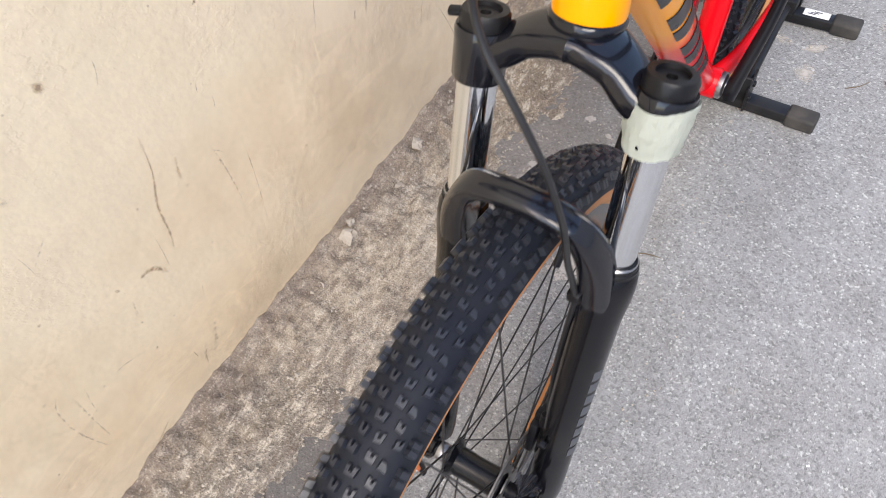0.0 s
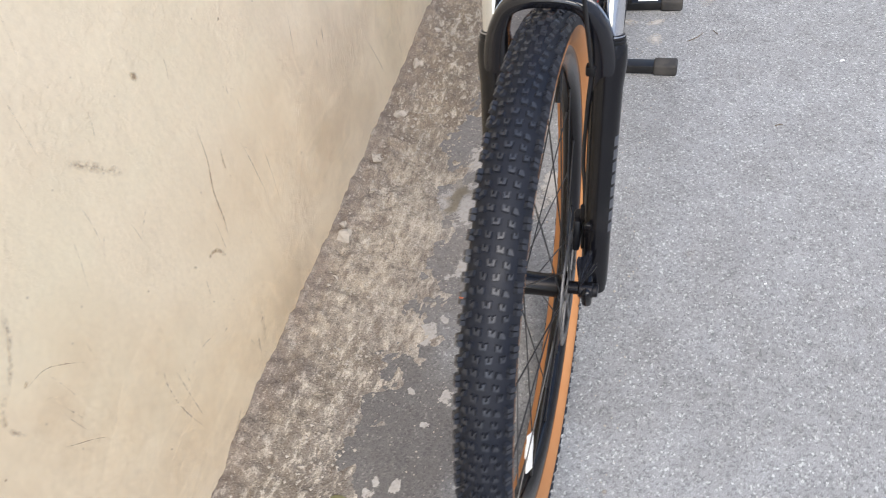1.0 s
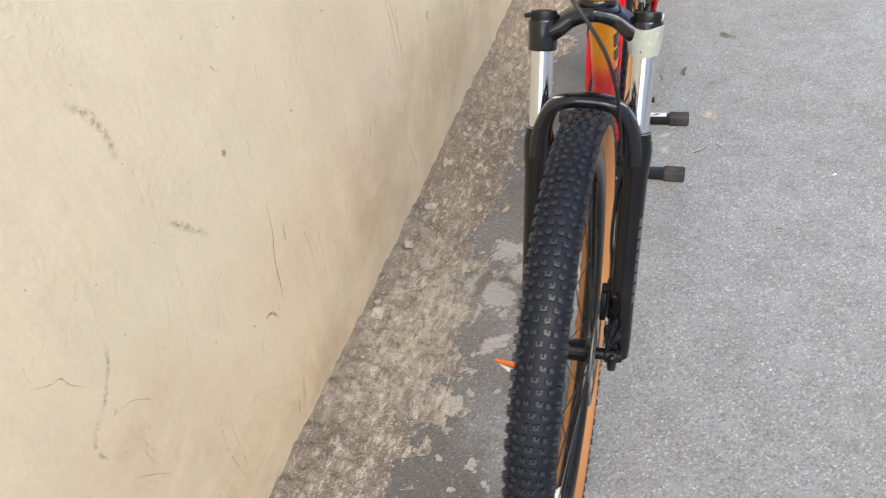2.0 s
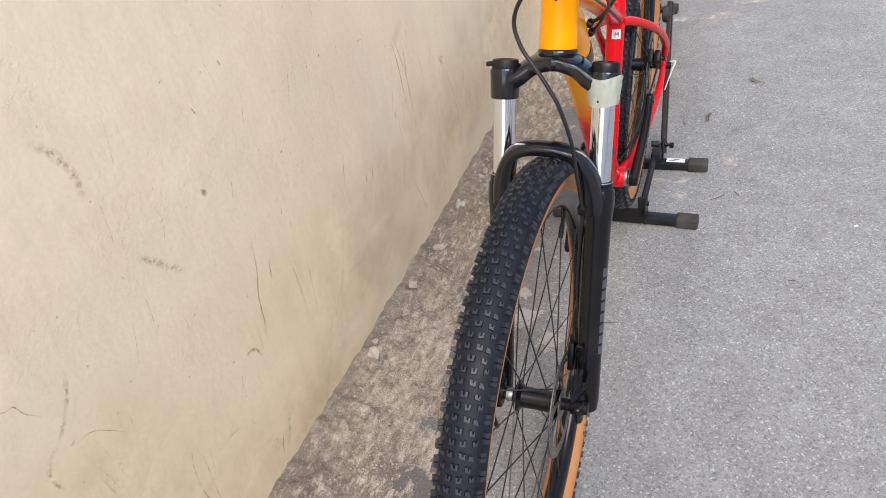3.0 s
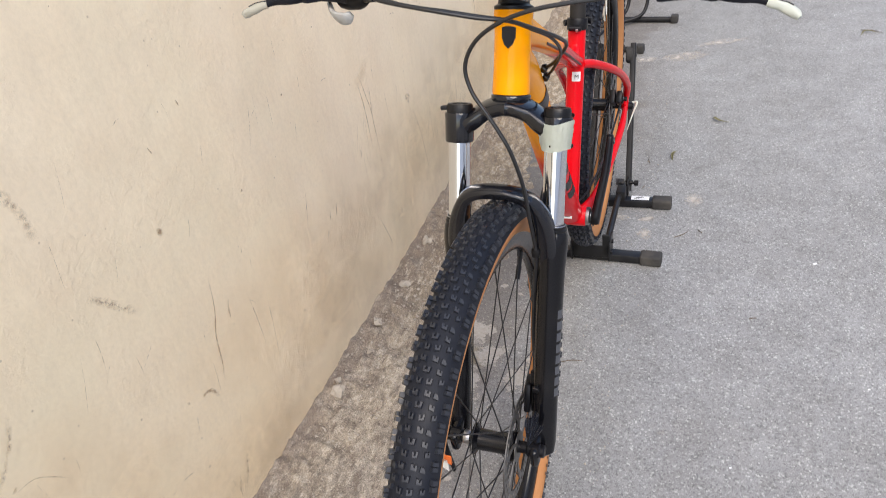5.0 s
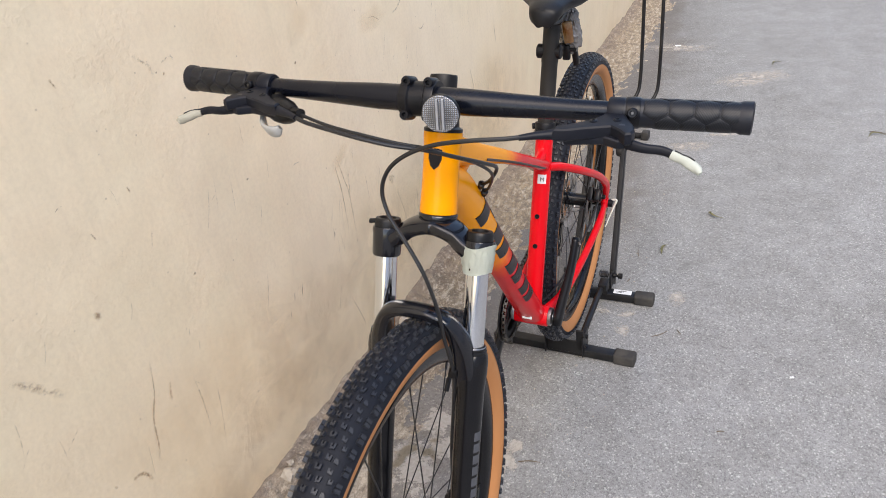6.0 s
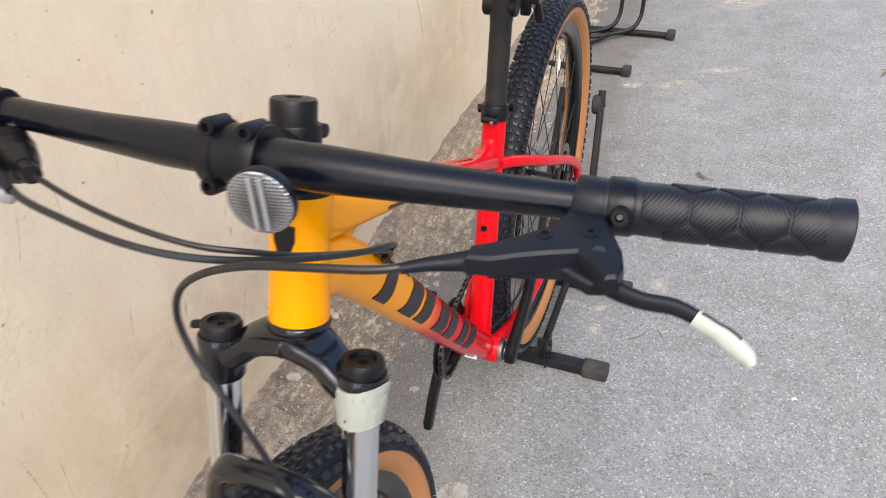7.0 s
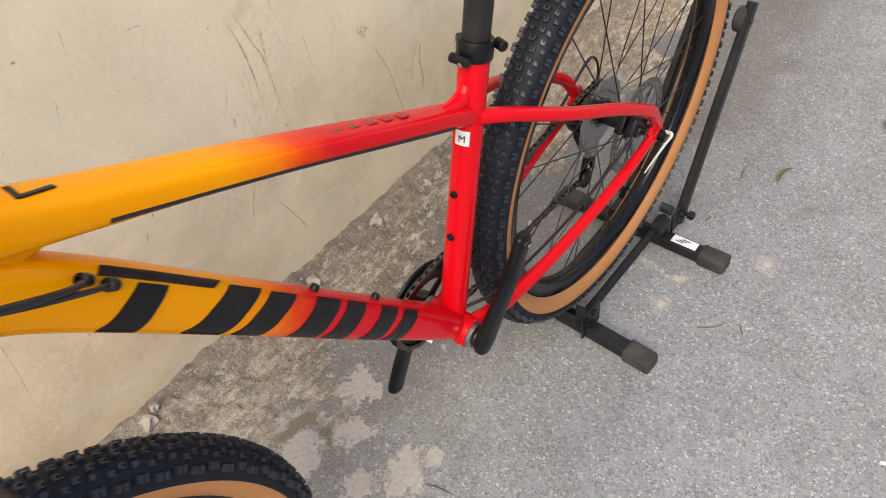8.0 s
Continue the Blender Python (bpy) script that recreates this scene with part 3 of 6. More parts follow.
def blot(at, rx, ry, turn, mat, parent, name, lift=0.0012, flat=False):
    """A round mark with a ragged rim, on the wall (y, z) or, flat, on the ground (x, y)."""
    bm = bmesh.new()
    uv = bm.loops.layers.uv.new("UVMap")
    n = 28
    rings = []
    for f, a in ((0.0, 1.0), (0.3, 1.0), (0.65, 0.62), (1.0, 0.0)):
        ring = []
        for j in range(n):
            w = 2 * math.pi * j / n
            k = f * (1 + 0.35 * noise.noise((math.cos(w) * 1.6 + at[0] * 9, math.sin(w) * 1.6 + at[1] * 9, 0.5)))
            p = Matrix.Rotation(radians(turn), 2) @ Vector((math.cos(w) * rx * k, math.sin(w) * ry * k))
            q = (at[0] + p.x, at[1] + p.y, lift) if flat else (lift, at[0] + p.x, at[1] + p.y)
            ring.append((bm.verts.new(q), a))
        rings.append(ring)
    for r0, r1 in zip(rings[1:], rings[2:]):
        for j in range(n):
            q = (r0[j], r0[(j + 1) % n], r1[(j + 1) % n], r1[j])
            f = bm.faces.new([v for v, _ in q])
            for loop, (_, a) in zip(f.loops, q):
                loop[uv].uv = (a, 0)
    f = bm.faces.new([v for v, _ in rings[1]])
    for loop in f.loops:
        loop[uv].uv = (1.0, 0)
    ob = part(name, bm, mat, parent)
    ob.visible_shadow = False
    return ob


def scratch(*points, width=0.0016, mat=None):
    ribbon(points, width, mat or SCRATCH, wall, "scratch")


# scratches, scuffs and cracks in the plaster, as (along, up)
scratch((0.844, 0.617), (0.862, 0.54), (0.871, 0.50), (0.871, 0.385), width=0.004)
scratch((0.832, 0.60), (0.842, 0.52), (0.84, 0.413), width=0.004)
scratch((0.884, 0.561), (0.878, 0.52), (0.872, 0.48), width=0.004, mat=SCUFF)
scratch((1.10, 0.41), (1.13, 0.32), (1.142, 0.235), (1.146, 0.17), width=0.003)
scratch((1.236, 0.345), (1.217, 0.30), (1.217, 0.245), (1.196, 0.20), width=0.004)
scratch((1.232, 0.35), (1.195, 0.30), (1.185, 0.26), width=0.003)
scratch((1.457, 0.33), (1.442, 0.25), width=0.003)
scratch((0.619, 0.40), (0.605, 0.365), width=0.004)
scratch((0.585, 0.395), (0.578, 0.375), width=0.004)
scratch((0.771, 0.31), (0.745, 0.265), (0.736, 0.235), width=0.002)
scratch((0.79, 0.25), (0.82, 0.17), (0.837, 0.115), width=0.002)
scratch((0.78, 0.445), (0.775, 0.425), width=0.004)
scratch((0.173, 0.53), (0.16, 0.47), (0.138, 0.422), (0.128, 0.37), (0.116, 0.336), width=0.004)
scratch((0.198, 0.46), (0.19, 0.44), (0.187, 0.42), width=0.005)
scratch((0.298, 0.40), (0.285, 0.31), (0.264, 0.211), width=0.002, mat=SCUFF)
scratch((0.248, 0.43), (0.25, 0.36), (0.247, 0.292), width=0.003, mat=SCUFF)
scratch((0.068, 0.352), (0.077, 0.348), (0.084, 0.338), (0.091, 0.318), width=0.007)
scratch((0.055, 0.353), (0.068, 0.352), (0.08, 0.344), width=0.006)
scratch((0.028, 0.335), (0.018, 0.305), width=0.003, mat=SCUFF)
scratch((-0.05, 0.665), (-0.02, 0.63), (0.016, 0.583), width=0.012, mat=SCUFF)
scratch((-0.225, 0.62), (-0.243, 0.586), (-0.272, 0.555), (-0.289, 0.54), width=0.006, mat=SCUFF)
scratch((-0.285, 0.545), (-0.312, 0.53), (-0.32, 0.505), (-0.312, 0.48), width=0.007, mat=SCUFF)
scratch((-0.34, 0.66), (-0.315, 0.64), (-0.302, 0.635), (-0.296, 0.615), (-0.28, 0.591), width=0.0016)
scratch((-0.275, 0.522), (-0.245, 0.515), (-0.225, 0.495), (-0.2, 0.46), width=0.0016)
scratch((-0.30, 0.42), (-0.285, 0.40), (-0.268, 0.378), (-0.249, 0.348), width=0.0014)
scratch((-0.12, 0.33), (-0.14, 0.30), (-0.148, 0.23), (-0.138, 0.13), width=0.003, mat=SCUFF)
scratch((-0.115, 0.30), (-0.125, 0.22), (-0.13, 0.17), width=0.003, mat=SCUFF)
scratch((-0.117, 0.057), (-0.09, 0.07), (-0.062, 0.084), width=0.003)
scratch((0.095, 0.16), (0.075, 0.12), (0.05, 0.09), width=0.010, mat=SCUFF)
scratch((0.06, 0.14), (0.045, 0.11), (0.04, 0.09), width=0.006, mat=SCUFF)
scratch((-0.11, 0.89), (-0.085, 0.855), (-0.075, 0.82), (-0.077, 0.78), width=0.014, mat=SCUFF)
scratch((0.345, 1.01), (0.362, 0.995), (0.374, 0.985), (0.378, 0.962), width=0.005, mat=SCUFF)
scratch((0.40, 0.98), (0.425, 0.985), (0.43, 0.975), width=0.003, mat=SCUFF)
scratch((1.09, 0.87), (1.12, 0.866), (1.15, 0.85), width=0.002)
scratch((1.22, 0.85), (1.25, 0.855), (1.28, 0.875), width=0.006, mat=SCUFF)
scratch((1.36, 0.772), (1.38, 0.766), (1.40, 0.775), width=0.003)
scratch((0.81, 0.99), (0.815, 0.965), width=0.002)
scratch((0.19, 1.025), (0.196, 1.008), width=0.004)
scratch((0.252, 0.825), (0.256, 0.812), width=0.004)
scratch((0.16, 0.79), (0.165, 0.775), width=0.003)
scratch((0.01, 0.52), (-0.02, 0.50), width=0.002, mat=SCUFF)
scratch((1.7, 0.55), (1.72, 0.47), (1.71, 0.38), width=0.004)
scratch((1.95, 0.62), (1.96, 0.55), width=0.004)
blot((0.117, 0.663), 0.006, 0.009, 20, SCRATCH, wall, "dent")
blot((1.087, 0.435), 0.020, 0.014, -35, SCUFF, wall, "dent")
blot((0.80, 0.93), 0.05, 0.035, 30, BROWN, wall, "stain")
blot((0.86, 0.60), 0.05, 0.02, 20, BROWN, wall, "stain")
blot((1.12, 0.865), 0.07, 0.03, 0, BROWN, wall, "stain")
# wide low stains: real grime, with the bike's soft shadow put into colour
blot((0.55, 0.16), 0.30, 0.10, -8, BROWN, wall, "stain")
blot((1.15, 0.25), 0.35, 0.16, -8, BROWN, wall, "stain")
blot((1.9, 0.3), 0.5, 0.2, 0, BROWN, wall, "stain")
blot((0.12, 0.13), 0.34, 0.11, -6, BROWN, wall, "stain")
blot((-0.25, 0.16), 0.34, 0.20, 6, BROWN, wall, "stain")
blot((0.45, 0.30), 0.42, 0.20, -10, BROWN, wall, "stain")
blot((-0.30, 0.40), 0.26, 0.20, 0, BROWN, wall, "stain")
# greyer blots darken the wall's foot: grime and shadow painted together
blot((0.95, 0.24), 0.60, 0.26, -4, GRIME_SHADE, wall, "stain")
blot((1.55, 0.30), 0.55, 0.30, 0, GRIME_SHADE, wall, "stain")
blot((0.20, 0.06), 0.60, 0.10, 0, GRIME_SHADE, wall, "stain")
rng = random.Random(11)
for _ in range(34):
    a, u = rng.uniform(-0.6, 1.9), rng.uniform(0.2, 1.1)
    s = rng.uniform(0.0012, 0.003)
    blot((a, u), s, s * rng.uniform(0.8, 2.0), rng.uniform(0, 180), SCRATCH, wall, "chip")
for _ in range(70):
    a, u = rng.uniform(-0.6, 2.0), rng.uniform(0.12, 0.9)
    k, lean = rng.uniform(0.02, 0.09), rng.uniform(-0.5, 0.15)
    scratch((a, u), (a + 0.5 * k * lean + rng.uniform(-0.003, 0.003), u - 0.5 * k), (a + k * lean, u - k), width=rng.uniform(0.0007, 0.0016), mat=SCUFF)
for _ in range(26):
    a, u, w = rng.uniform(-0.6, 1.8), rng.uniform(0.15, 1.05), rng.uniform(0, math.pi)
    k = rng.uniform(0.012, 0.035)
    scratch((a, u), (a + 0.5 * k * math.cos(w), u + 0.5 * k * math.sin(w) + 0.002), (a + k * math.cos(w), u + k * math.sin(w)), width=rng.uniform(0.001, 0.0022), mat=SCUFF)

# pale cement stains on the paving
BY_STAND = ((0.148, 1.165, 0.028, 0.016, 20), (0.145, 1.09, 0.022, 0.03, 10), (0.079, 1.172, 0.03, 0.018, -30), (0.278, 1.268, 0.03, 0.045, 0), (0.25, 2.36, 0.1, 0.05, 10), (0.1, 2.34, 0.06, 0.03, 0), (0.4, 2.5, 0.12, 0.03, 20), (0.12, 3.7, 0.2, 0.08, 0), (0.5, 3.2, 0.2, 0.1, 30))
BY_WALL = ((-0.059, 0.557, 0.035, 0.045, 20), (-0.112, 0.499, 0.04, 0.03, 60), (-0.037, 0.6, 0.02, 0.02, 0), (-0.228, 0.024, 0.012, 0.016, 0), (-0.19, -0.02, 0.006, 0.008, 0), (-0.3, 0.52, 0.06, 0.03, 70), (-0.25, 0.5, 0.05, 0.08, 10), (-0.2, 0.56, 0.05, 0.035, 30), (-0.24, 0.64, 0.04, 0.05, 0), (-0.23, 0.33, 0.05, 0.02, 40), (-0.3, 0.16, 0.03, 0.025, 0))
for x, y, rx, ry, turn in BY_STAND:
    blot((x, y), rx, ry, turn, DUST, ground, "stain", 0.0008, True)
for x, y, rx, ry, turn in BY_WALL:
    blot((x, y), rx * 1.5, ry * 1.5, turn, PALE, ground, "stain", 0.0008, True)
rng = random.Random(31)
for _ in range(34):
    x, y = rng.uniform(-0.34, 0.06), rng.uniform(-0.35, 1.3)
    r = rng.uniform(0.004, 0.010) * (1.6 if x < -0.2 else 1.0)
    blot((x, y), r, r * rng.uniform(0.6, 1.7), rng.uniform(0, 180), PALE, ground, "fleck", 0.0010, True)
for x, y, rx, ry in ((0.209, 0.380, 0.010, 0.008), (0.06, -0.12, 0.006, 0.005)):
    blot((x, y), rx, ry, 30, SCUFF, ground, "stain", 0.0012, True)


# ---- the bicycle ----
BIKE = Matrix.Translation((-0.0435, 0, 0)) @ pose(0, 0, 0, 0, 2.35, -2.6)   # its own x: across, y: from front to rear, z: up
FRONT, REAR, CRANK = Vector((0, 0.018, 0.3695)), Vector((0, 1.118, 0.388)), Vector((0, 0.680, 0.336))
STEER = Vector((0, 0.3502, 0.9367))                  # up the steering axis
AHEAD = Vector((0, -0.9367, 0.3502))                 # forward, square to it
HEAD = Vector((0, 0.2225, 0.835))


def head_at(s, forward=0.0, x=0.0):
    return HEAD + STEER * s + AHEAD * forward + Vector((x, 0, 0))


TURNED = Matrix.Translation(HEAD) @ Matrix.Rotation(radians(-2.6), 4, STEER) @ Matrix.Translation(-HEAD)   # fork and wheel are steered a little
bicycle = root("bicycle", "mountain bike, orange frame fading to red, black parts, tan-wall tyres", "bicycle", BIKE)

# -- frame --
DOWN = spline([(0, 0.240, 0.868), (0, 0.300, 0.826), (0, 0.42, 0.672), (0, 0.56, 0.487), (0, 0.672, 0.345)], 10)
DOWN_R = [(0.022, 0.029), (0.0225, 0.028), (0.0225, 0.026), (0.024, 0.025), (0.030, 0.022)]
SEAT_TOP = Vector((0, 0.779, 0.722))
bike_frame = part("frame", lathe(bmesh.new(), [(0.0185, -0.036), (0.0215, -0.036), (0.0225, -0.034), (0.0225, 0.034), (0.0215, 0.036), (0.0185, 0.036)], CRANK, (1, 0, 0), 40), PAINT, bicycle)
part("down_tube", tube(DOWN, DOWN_R, 28, power=2.4), PAINT, bike_frame, "orange-to-red down tube")
bm = lathe(bmesh.new(), [(0.0175, 0.0), (0.0248, 0.0), (0.0252, 0.004), (0.0247, 0.016), (0.0242, 0.03), (0.0240, 0.075), (0.0250, 0.092), (0.0256, 0.101), (0.0252, 0.106), (0.0175, 0.106)], HEAD, STEER, 40)
part("head_tube", bm, PAINT, bike_frame, "yellow-orange head tube")
TOP = spline([(0, 0.258, 0.910), (0, 0.35, 0.8640), (0, 0.50, 0.7900), (0, 0.65, 0.7110), (0, 0.755, 0.6555)], 8)
part("top_tube", tube(TOP, [(0.021, 0.023), (0.022, 0.0165), (0.021, 0.0118), (0.0185, 0.0108), (0.0165, 0.0115)], 32, power=3.3), PAINT, bike_frame, "orange-to-red top tube")
part("seat_tube", tube([CRANK + Vector((0, 0.003, 0.012)), CRANK.lerp(SEAT_TOP, 0.5), SEAT_TOP], [0.0185, 0.0178, 0.0175], 28), PAINT, bike_frame, "red seat tube")
bm = bmesh.new()
sweep(bm, spline([(0, 0.700, 0.688), (0, 0.745, 0.678), (0, 0.768, 0.700)], 8), [(0.006, 0.004), (0.010, 0.010), (0.008, 0.006)], 14)
part("gusset", bm, PAINT, bike_frame)
bm = bmesh.new()
sweep(bm, spline([(0, 0.262, 0.872), (0, 0.295, 0.860), (0, 0.345, 0.856)], 6), [(0.014, 0.016), (0.012, 0.012), (0.006, 0.004)], 14)
part("gusset", bm, PAINT, bike_frame)
for s in (1, -1):
    bm = tube(spline([(0.010 * s, 0.760, 0.650), (0.030 * s, 0.800, 0.634), (0.058 * s, 0.880, 0.590), (0.072 * s, 0.985, 0.529), (0.076 * s, 1.070, 0.468), (0.074 * s, 1.098, 0.435), (0.072 * s, 1.114, 0.405)], 8),
              [(0.011, 0.0095), (0.0105, 0.009), (0.0095, 0.0088), (0.009, 0.009), (0.0095, 0.010), (0.009, 0.010), (0.006, 0.010)], 16)
    part("seat_stay", bm, PAINT, bike_frame, "red seat stay")
    bm = tube(spline([(0.026 * s, 0.692, 0.335), (0.042 * s, 0.745, 0.338), (0.056 * s, 0.83, 0.348), (0.066 * s, 0.93, 0.362), (0.072 * s, 1.03, 0.378), (0.072 * s, 1.105, 0.390)], 8),
              [(0.014, 0.017), (0.010, 0.014), (0.0085, 0.0125), (0.008, 0.0115), (0.0085, 0.010), (0.006, 0.012)], 16)
    part("chain_stay", bm, PAINT, bike_frame, "red chain stay")
    bm = bmesh.new()
    block(bm, (0.008, 0.040, 0.036), V(0.071 * s, 1.113, 0.397) @ pose(0, 0, 0, 20, 0, 0), 0.003, 2)
    rod(bm, (0.062 * s, 1.118, 0.388), (0.078 * s, 1.118, 0.388), 0.014, 20)
    part("dropout", bm, PAINT, bike_frame)


def on_down(s, w, lift):
    """A place on the down tube: s from 0 to 1 along it, w degrees round from its side towards its top."""
    f = s * (len(DOWN) - 1)
    k = min(int(f), len(DOWN) - 2)
    p = DOWN[k].lerp(DOWN[k + 1], f - k)
    way = (DOWN[k + 1] - DOWN[k]).normalized()
    a, b = blend_list(DOWN_R, len(DOWN))[k]
    up = Vector((1, 0, 0)).cross(way).normalized()
    if up.z < 0:
        up = -up
    c, q = math.cos(radians(w)), math.sin(radians(w))
    c = math.copysign(abs(c) ** (2 / 2.4), c)
    q = math.copysign(abs(q) ** (2 / 2.4), q)
    return p + Vector((1, 0, 0)) * c * (a + lift) + up * q * (b + lift)


def logo(shape, parent):
    """A slanted dark shape wrapped on the down tube's side. shape: (start low, end low, start high, end high), each 0 to 1 along."""
    bm = bmesh.new()
    n, m = 16, 14
    s0, s1, t0, t1, low, high = shape
    outer, inner = [], []
    for lift, grid in ((0.0011, outer), (-0.001, inner)):
        for i in range(n):
            f = i / (n - 1)
            a, b = s0 + (t0 - s0) * f, s1 + (t1 - s1) * f
            grid.append([bm.verts.new(on_down(a + (b - a) * j / (m - 1), low + (high - low) * f, lift)) for j in range(m)])
    for i in range(n - 1):
        for j in range(m - 1):
            bm.faces.new((outer[i][j], outer[i][j + 1], outer[i + 1][j + 1], outer[i + 1][j]))
    for line0, line1 in ((outer[0], inner[0]), (outer[-1], inner[-1]), ([r[0] for r in outer], [r[0] for r in inner]), ([r[-1] for r in outer], [r[-1] for r in inner])):
        for j in range(len(line0) - 1):
            bm.faces.new((line0[j], line0[j + 1], line1[j + 1], line1[j]))
    part("logo_block", bm, DECAL, parent, "black slanted logo shape")


LOGOS = ((0.324, 0.366, 0.348, 0.382, -44, 42), (0.302, 0.437, 0.308, 0.450, 48, 70), (0.420, 0.468, 0.460, 0.506, -43, 62), (0.484, 0.524, 0.520, 0.560, -43, 58),
         (0.568, 0.610, 0.594, 0.634, -42, 60), (0.624, 0.660, 0.648, 0.684, -42, 60), (0.694, 0.732, 0.720, 0.760, -42, 58), (0.748, 0.786, 0.778, 0.820, -42, 56))
for shape in LOGOS:
    logo(shape, bike_frame)

bm = bmesh.new()
sweep(bm, [p + Vector((0.0205 - 0.0045 * k / 20, -0.002, -0.0068)) for k, p in enumerate(TOP[9:30])], 0.0023, 8)
part("under_cable", bm, HOSE, bike_frame, "thin black line under the top tube")
bm = bmesh.new()
block(bm, (0.0042, 0.025, 0.0016), V(0.006, 0.3405, 0.8888) @ pose(0, 0, 0, -27, 0, 14), 0.0003, 1)
block(bm, (0.017, 0.0045, 0.0016), V(0.0015, 0.3300, 0.8944) @ pose(0, 0, 0, -27, 0, 0), 0.0003, 1)
part("logo_stroke", bm, DECAL, bike_frame)
for k in range(5):
    bm = bmesh.new()
    block(bm, (0.011, 0.014, 0.0010), V(0.000, 0.574 + 0.021 * k, 0.7636 - 0.0109 * k) @ pose(0, 0, 0, -27.5, 0, 12), 0.0003, 1)
    part("print_bar", bm, RED_PRINT, bike_frame, "dark red printed bar")

# head badge, size label and bottle bolts
bm = bmesh.new()
pts = [(-0.0090, 0.0125), (-0.0045, 0.0135), (0, 0.0140), (0.0045, 0.0135), (0.0090, 0.0125), (0.0088, 0.0), (0.0055, -0.0085), (0, -0.0135), (-0.0055, -0.0085), (-0.0088, 0.0)]
fr, bk = [], []
for x, z in pts:
    f = math.sqrt(max(0.0, 0.0243 ** 2 - x * x))
    fr.append(bm.verts.new(head_at(0.072 + z, f + 0.0014, x)))
    bk.append(bm.verts.new(head_at(0.072 + z, f - 0.002, x)))
bm.faces.new(fr)
for j in range(len(pts)):
    bm.faces.new((fr[j], fr[(j + 1) % len(pts)], bk[(j + 1) % len(pts)], bk[j]))
part("head_badge", bm, DECAL, bike_frame, "dark grey shield badge")

UPSEAT = (SEAT_TOP - CRANK).normalized()
FORE = Vector((0, -UPSEAT.z, UPSEAT.y))


def seat_at(z, turn=0.0, out=0.0):
    """A place on the seat tube's front at height z, turned towards +x by some degrees."""
    p = CRANK + UPSEAT * ((z - CRANK.z) / UPSEAT.z)
    return p + (FORE * math.cos(radians(turn)) + Vector((math.sin(radians(turn)), 0, 0))) * (0.0178 + out)


def wrap_patch(z0, z1, a0, a1, out):
    bm = bmesh.new()
    rows = [[bm.verts.new(seat_at(z, a0 + (a1 - a0) * k / 8, out)) for k in range(9)] for z in (z0, z1)]
    for k in range(8):
        bm.faces.new((rows[0][k], rows[0][k + 1], rows[1][k + 1], rows[1][k]))
    g = bmesh.ops.extrude_face_region(bm, geom=bm.faces[:])
    mid = CRANK + UPSEAT * 0.25
    for v in [q for q in g["geom"] if isinstance(q, bmesh.types.BMVert)]:
        c = CRANK + UPSEAT * (v.co - CRANK).dot(UPSEAT)
        v.co += (c - v.co).normalized() * 0.0008
    return bm


size_label = part("size_label", wrap_patch(0.619, 0.637, -12, 42, 0.0012), LABEL, bike_frame, "white size label")


def letter(text, size, at, mat, parent):
    cu = bpy.data.curves.new("letter", "FONT")
    cu.body, cu.size, cu.extrude, cu.align_x, cu.align_y = text, size, 0.0003, "CENTER", "CENTER"
    tmp = new("letter", cu)
    me = bpy.data.meshes.new_from_object(tmp.evaluated_get(bpy.context.evaluated_depsgraph_get()))
    bpy.data.objects.remove(tmp)
    me.materials.clear()
    me.materials.append(mat)
    ob = new("letter", me)
    ob.parent, ob.matrix_basis = parent, at
    return tagged(ob, "black letter " + text)


out = (FORE * math.cos(radians(16)) + Vector((math.sin(radians(16)), 0, 0))).normalized()
right = UPSEAT.cross(out).normalized()
c = seat_at(0.6275, 16, 0.0022)
letter("M", 0.012, Matrix(((right.x, UPSEAT.x, out.x, c.x), (right.y, UPSEAT.y, out.y, c.y), (right.z, UPSEAT.z, out.z, c.z), (0, 0, 0, 1))), PRINT, bike_frame)
for z in (0.552, 0.490):
    bm = bmesh.new()
    a = seat_at(z, 0, -0.002)
    lathe(bm, [(0, 0.0055), (0.0018, 0.0055), (0.002, 0.0045), (0.0042, 0.0052), (0.0050, 0.004), (0.0050, 0), (0, 0)], a, FORE, 14)
    part("bottle_bolt", bm, BLACK_ALLOY, bike_frame, "black bottle boss bolt")
for s in (0.60, 0.72):
    bm = bmesh.new()
    a = on_down(s, 88, -0.001)
    up = Vector((0, 0.8, 0.6))
    lathe(bm, [(0.0016, 0.006), (0.0044, 0.0065), (0.0050, 0.005), (0.0050, 0), (0, 0)], a, up, 14)
    part("bottle_bolt", bm, BLACK_ALLOY, bike_frame, "black bottle boss bolt")
bm = bmesh.new()
block(bm, (0.020, 0.018, 0.0012), V(0.004, 0.628, 0.372) @ pose(0, 0, 0, 52, 0, 0), 0.0003, 1)
sticker = part("paper_sticker", bm, LABEL, bike_frame, "small white sticker")
part("print_bar", block(bmesh.new(), (0.010, 0.009, 0.0006), V(0.004, 0.6272, 0.3712) @ pose(0, 0, 0, 52, 0, 0) @ V(0, 0, 0.0014), 0.0), GREY_PRINT, sticker)

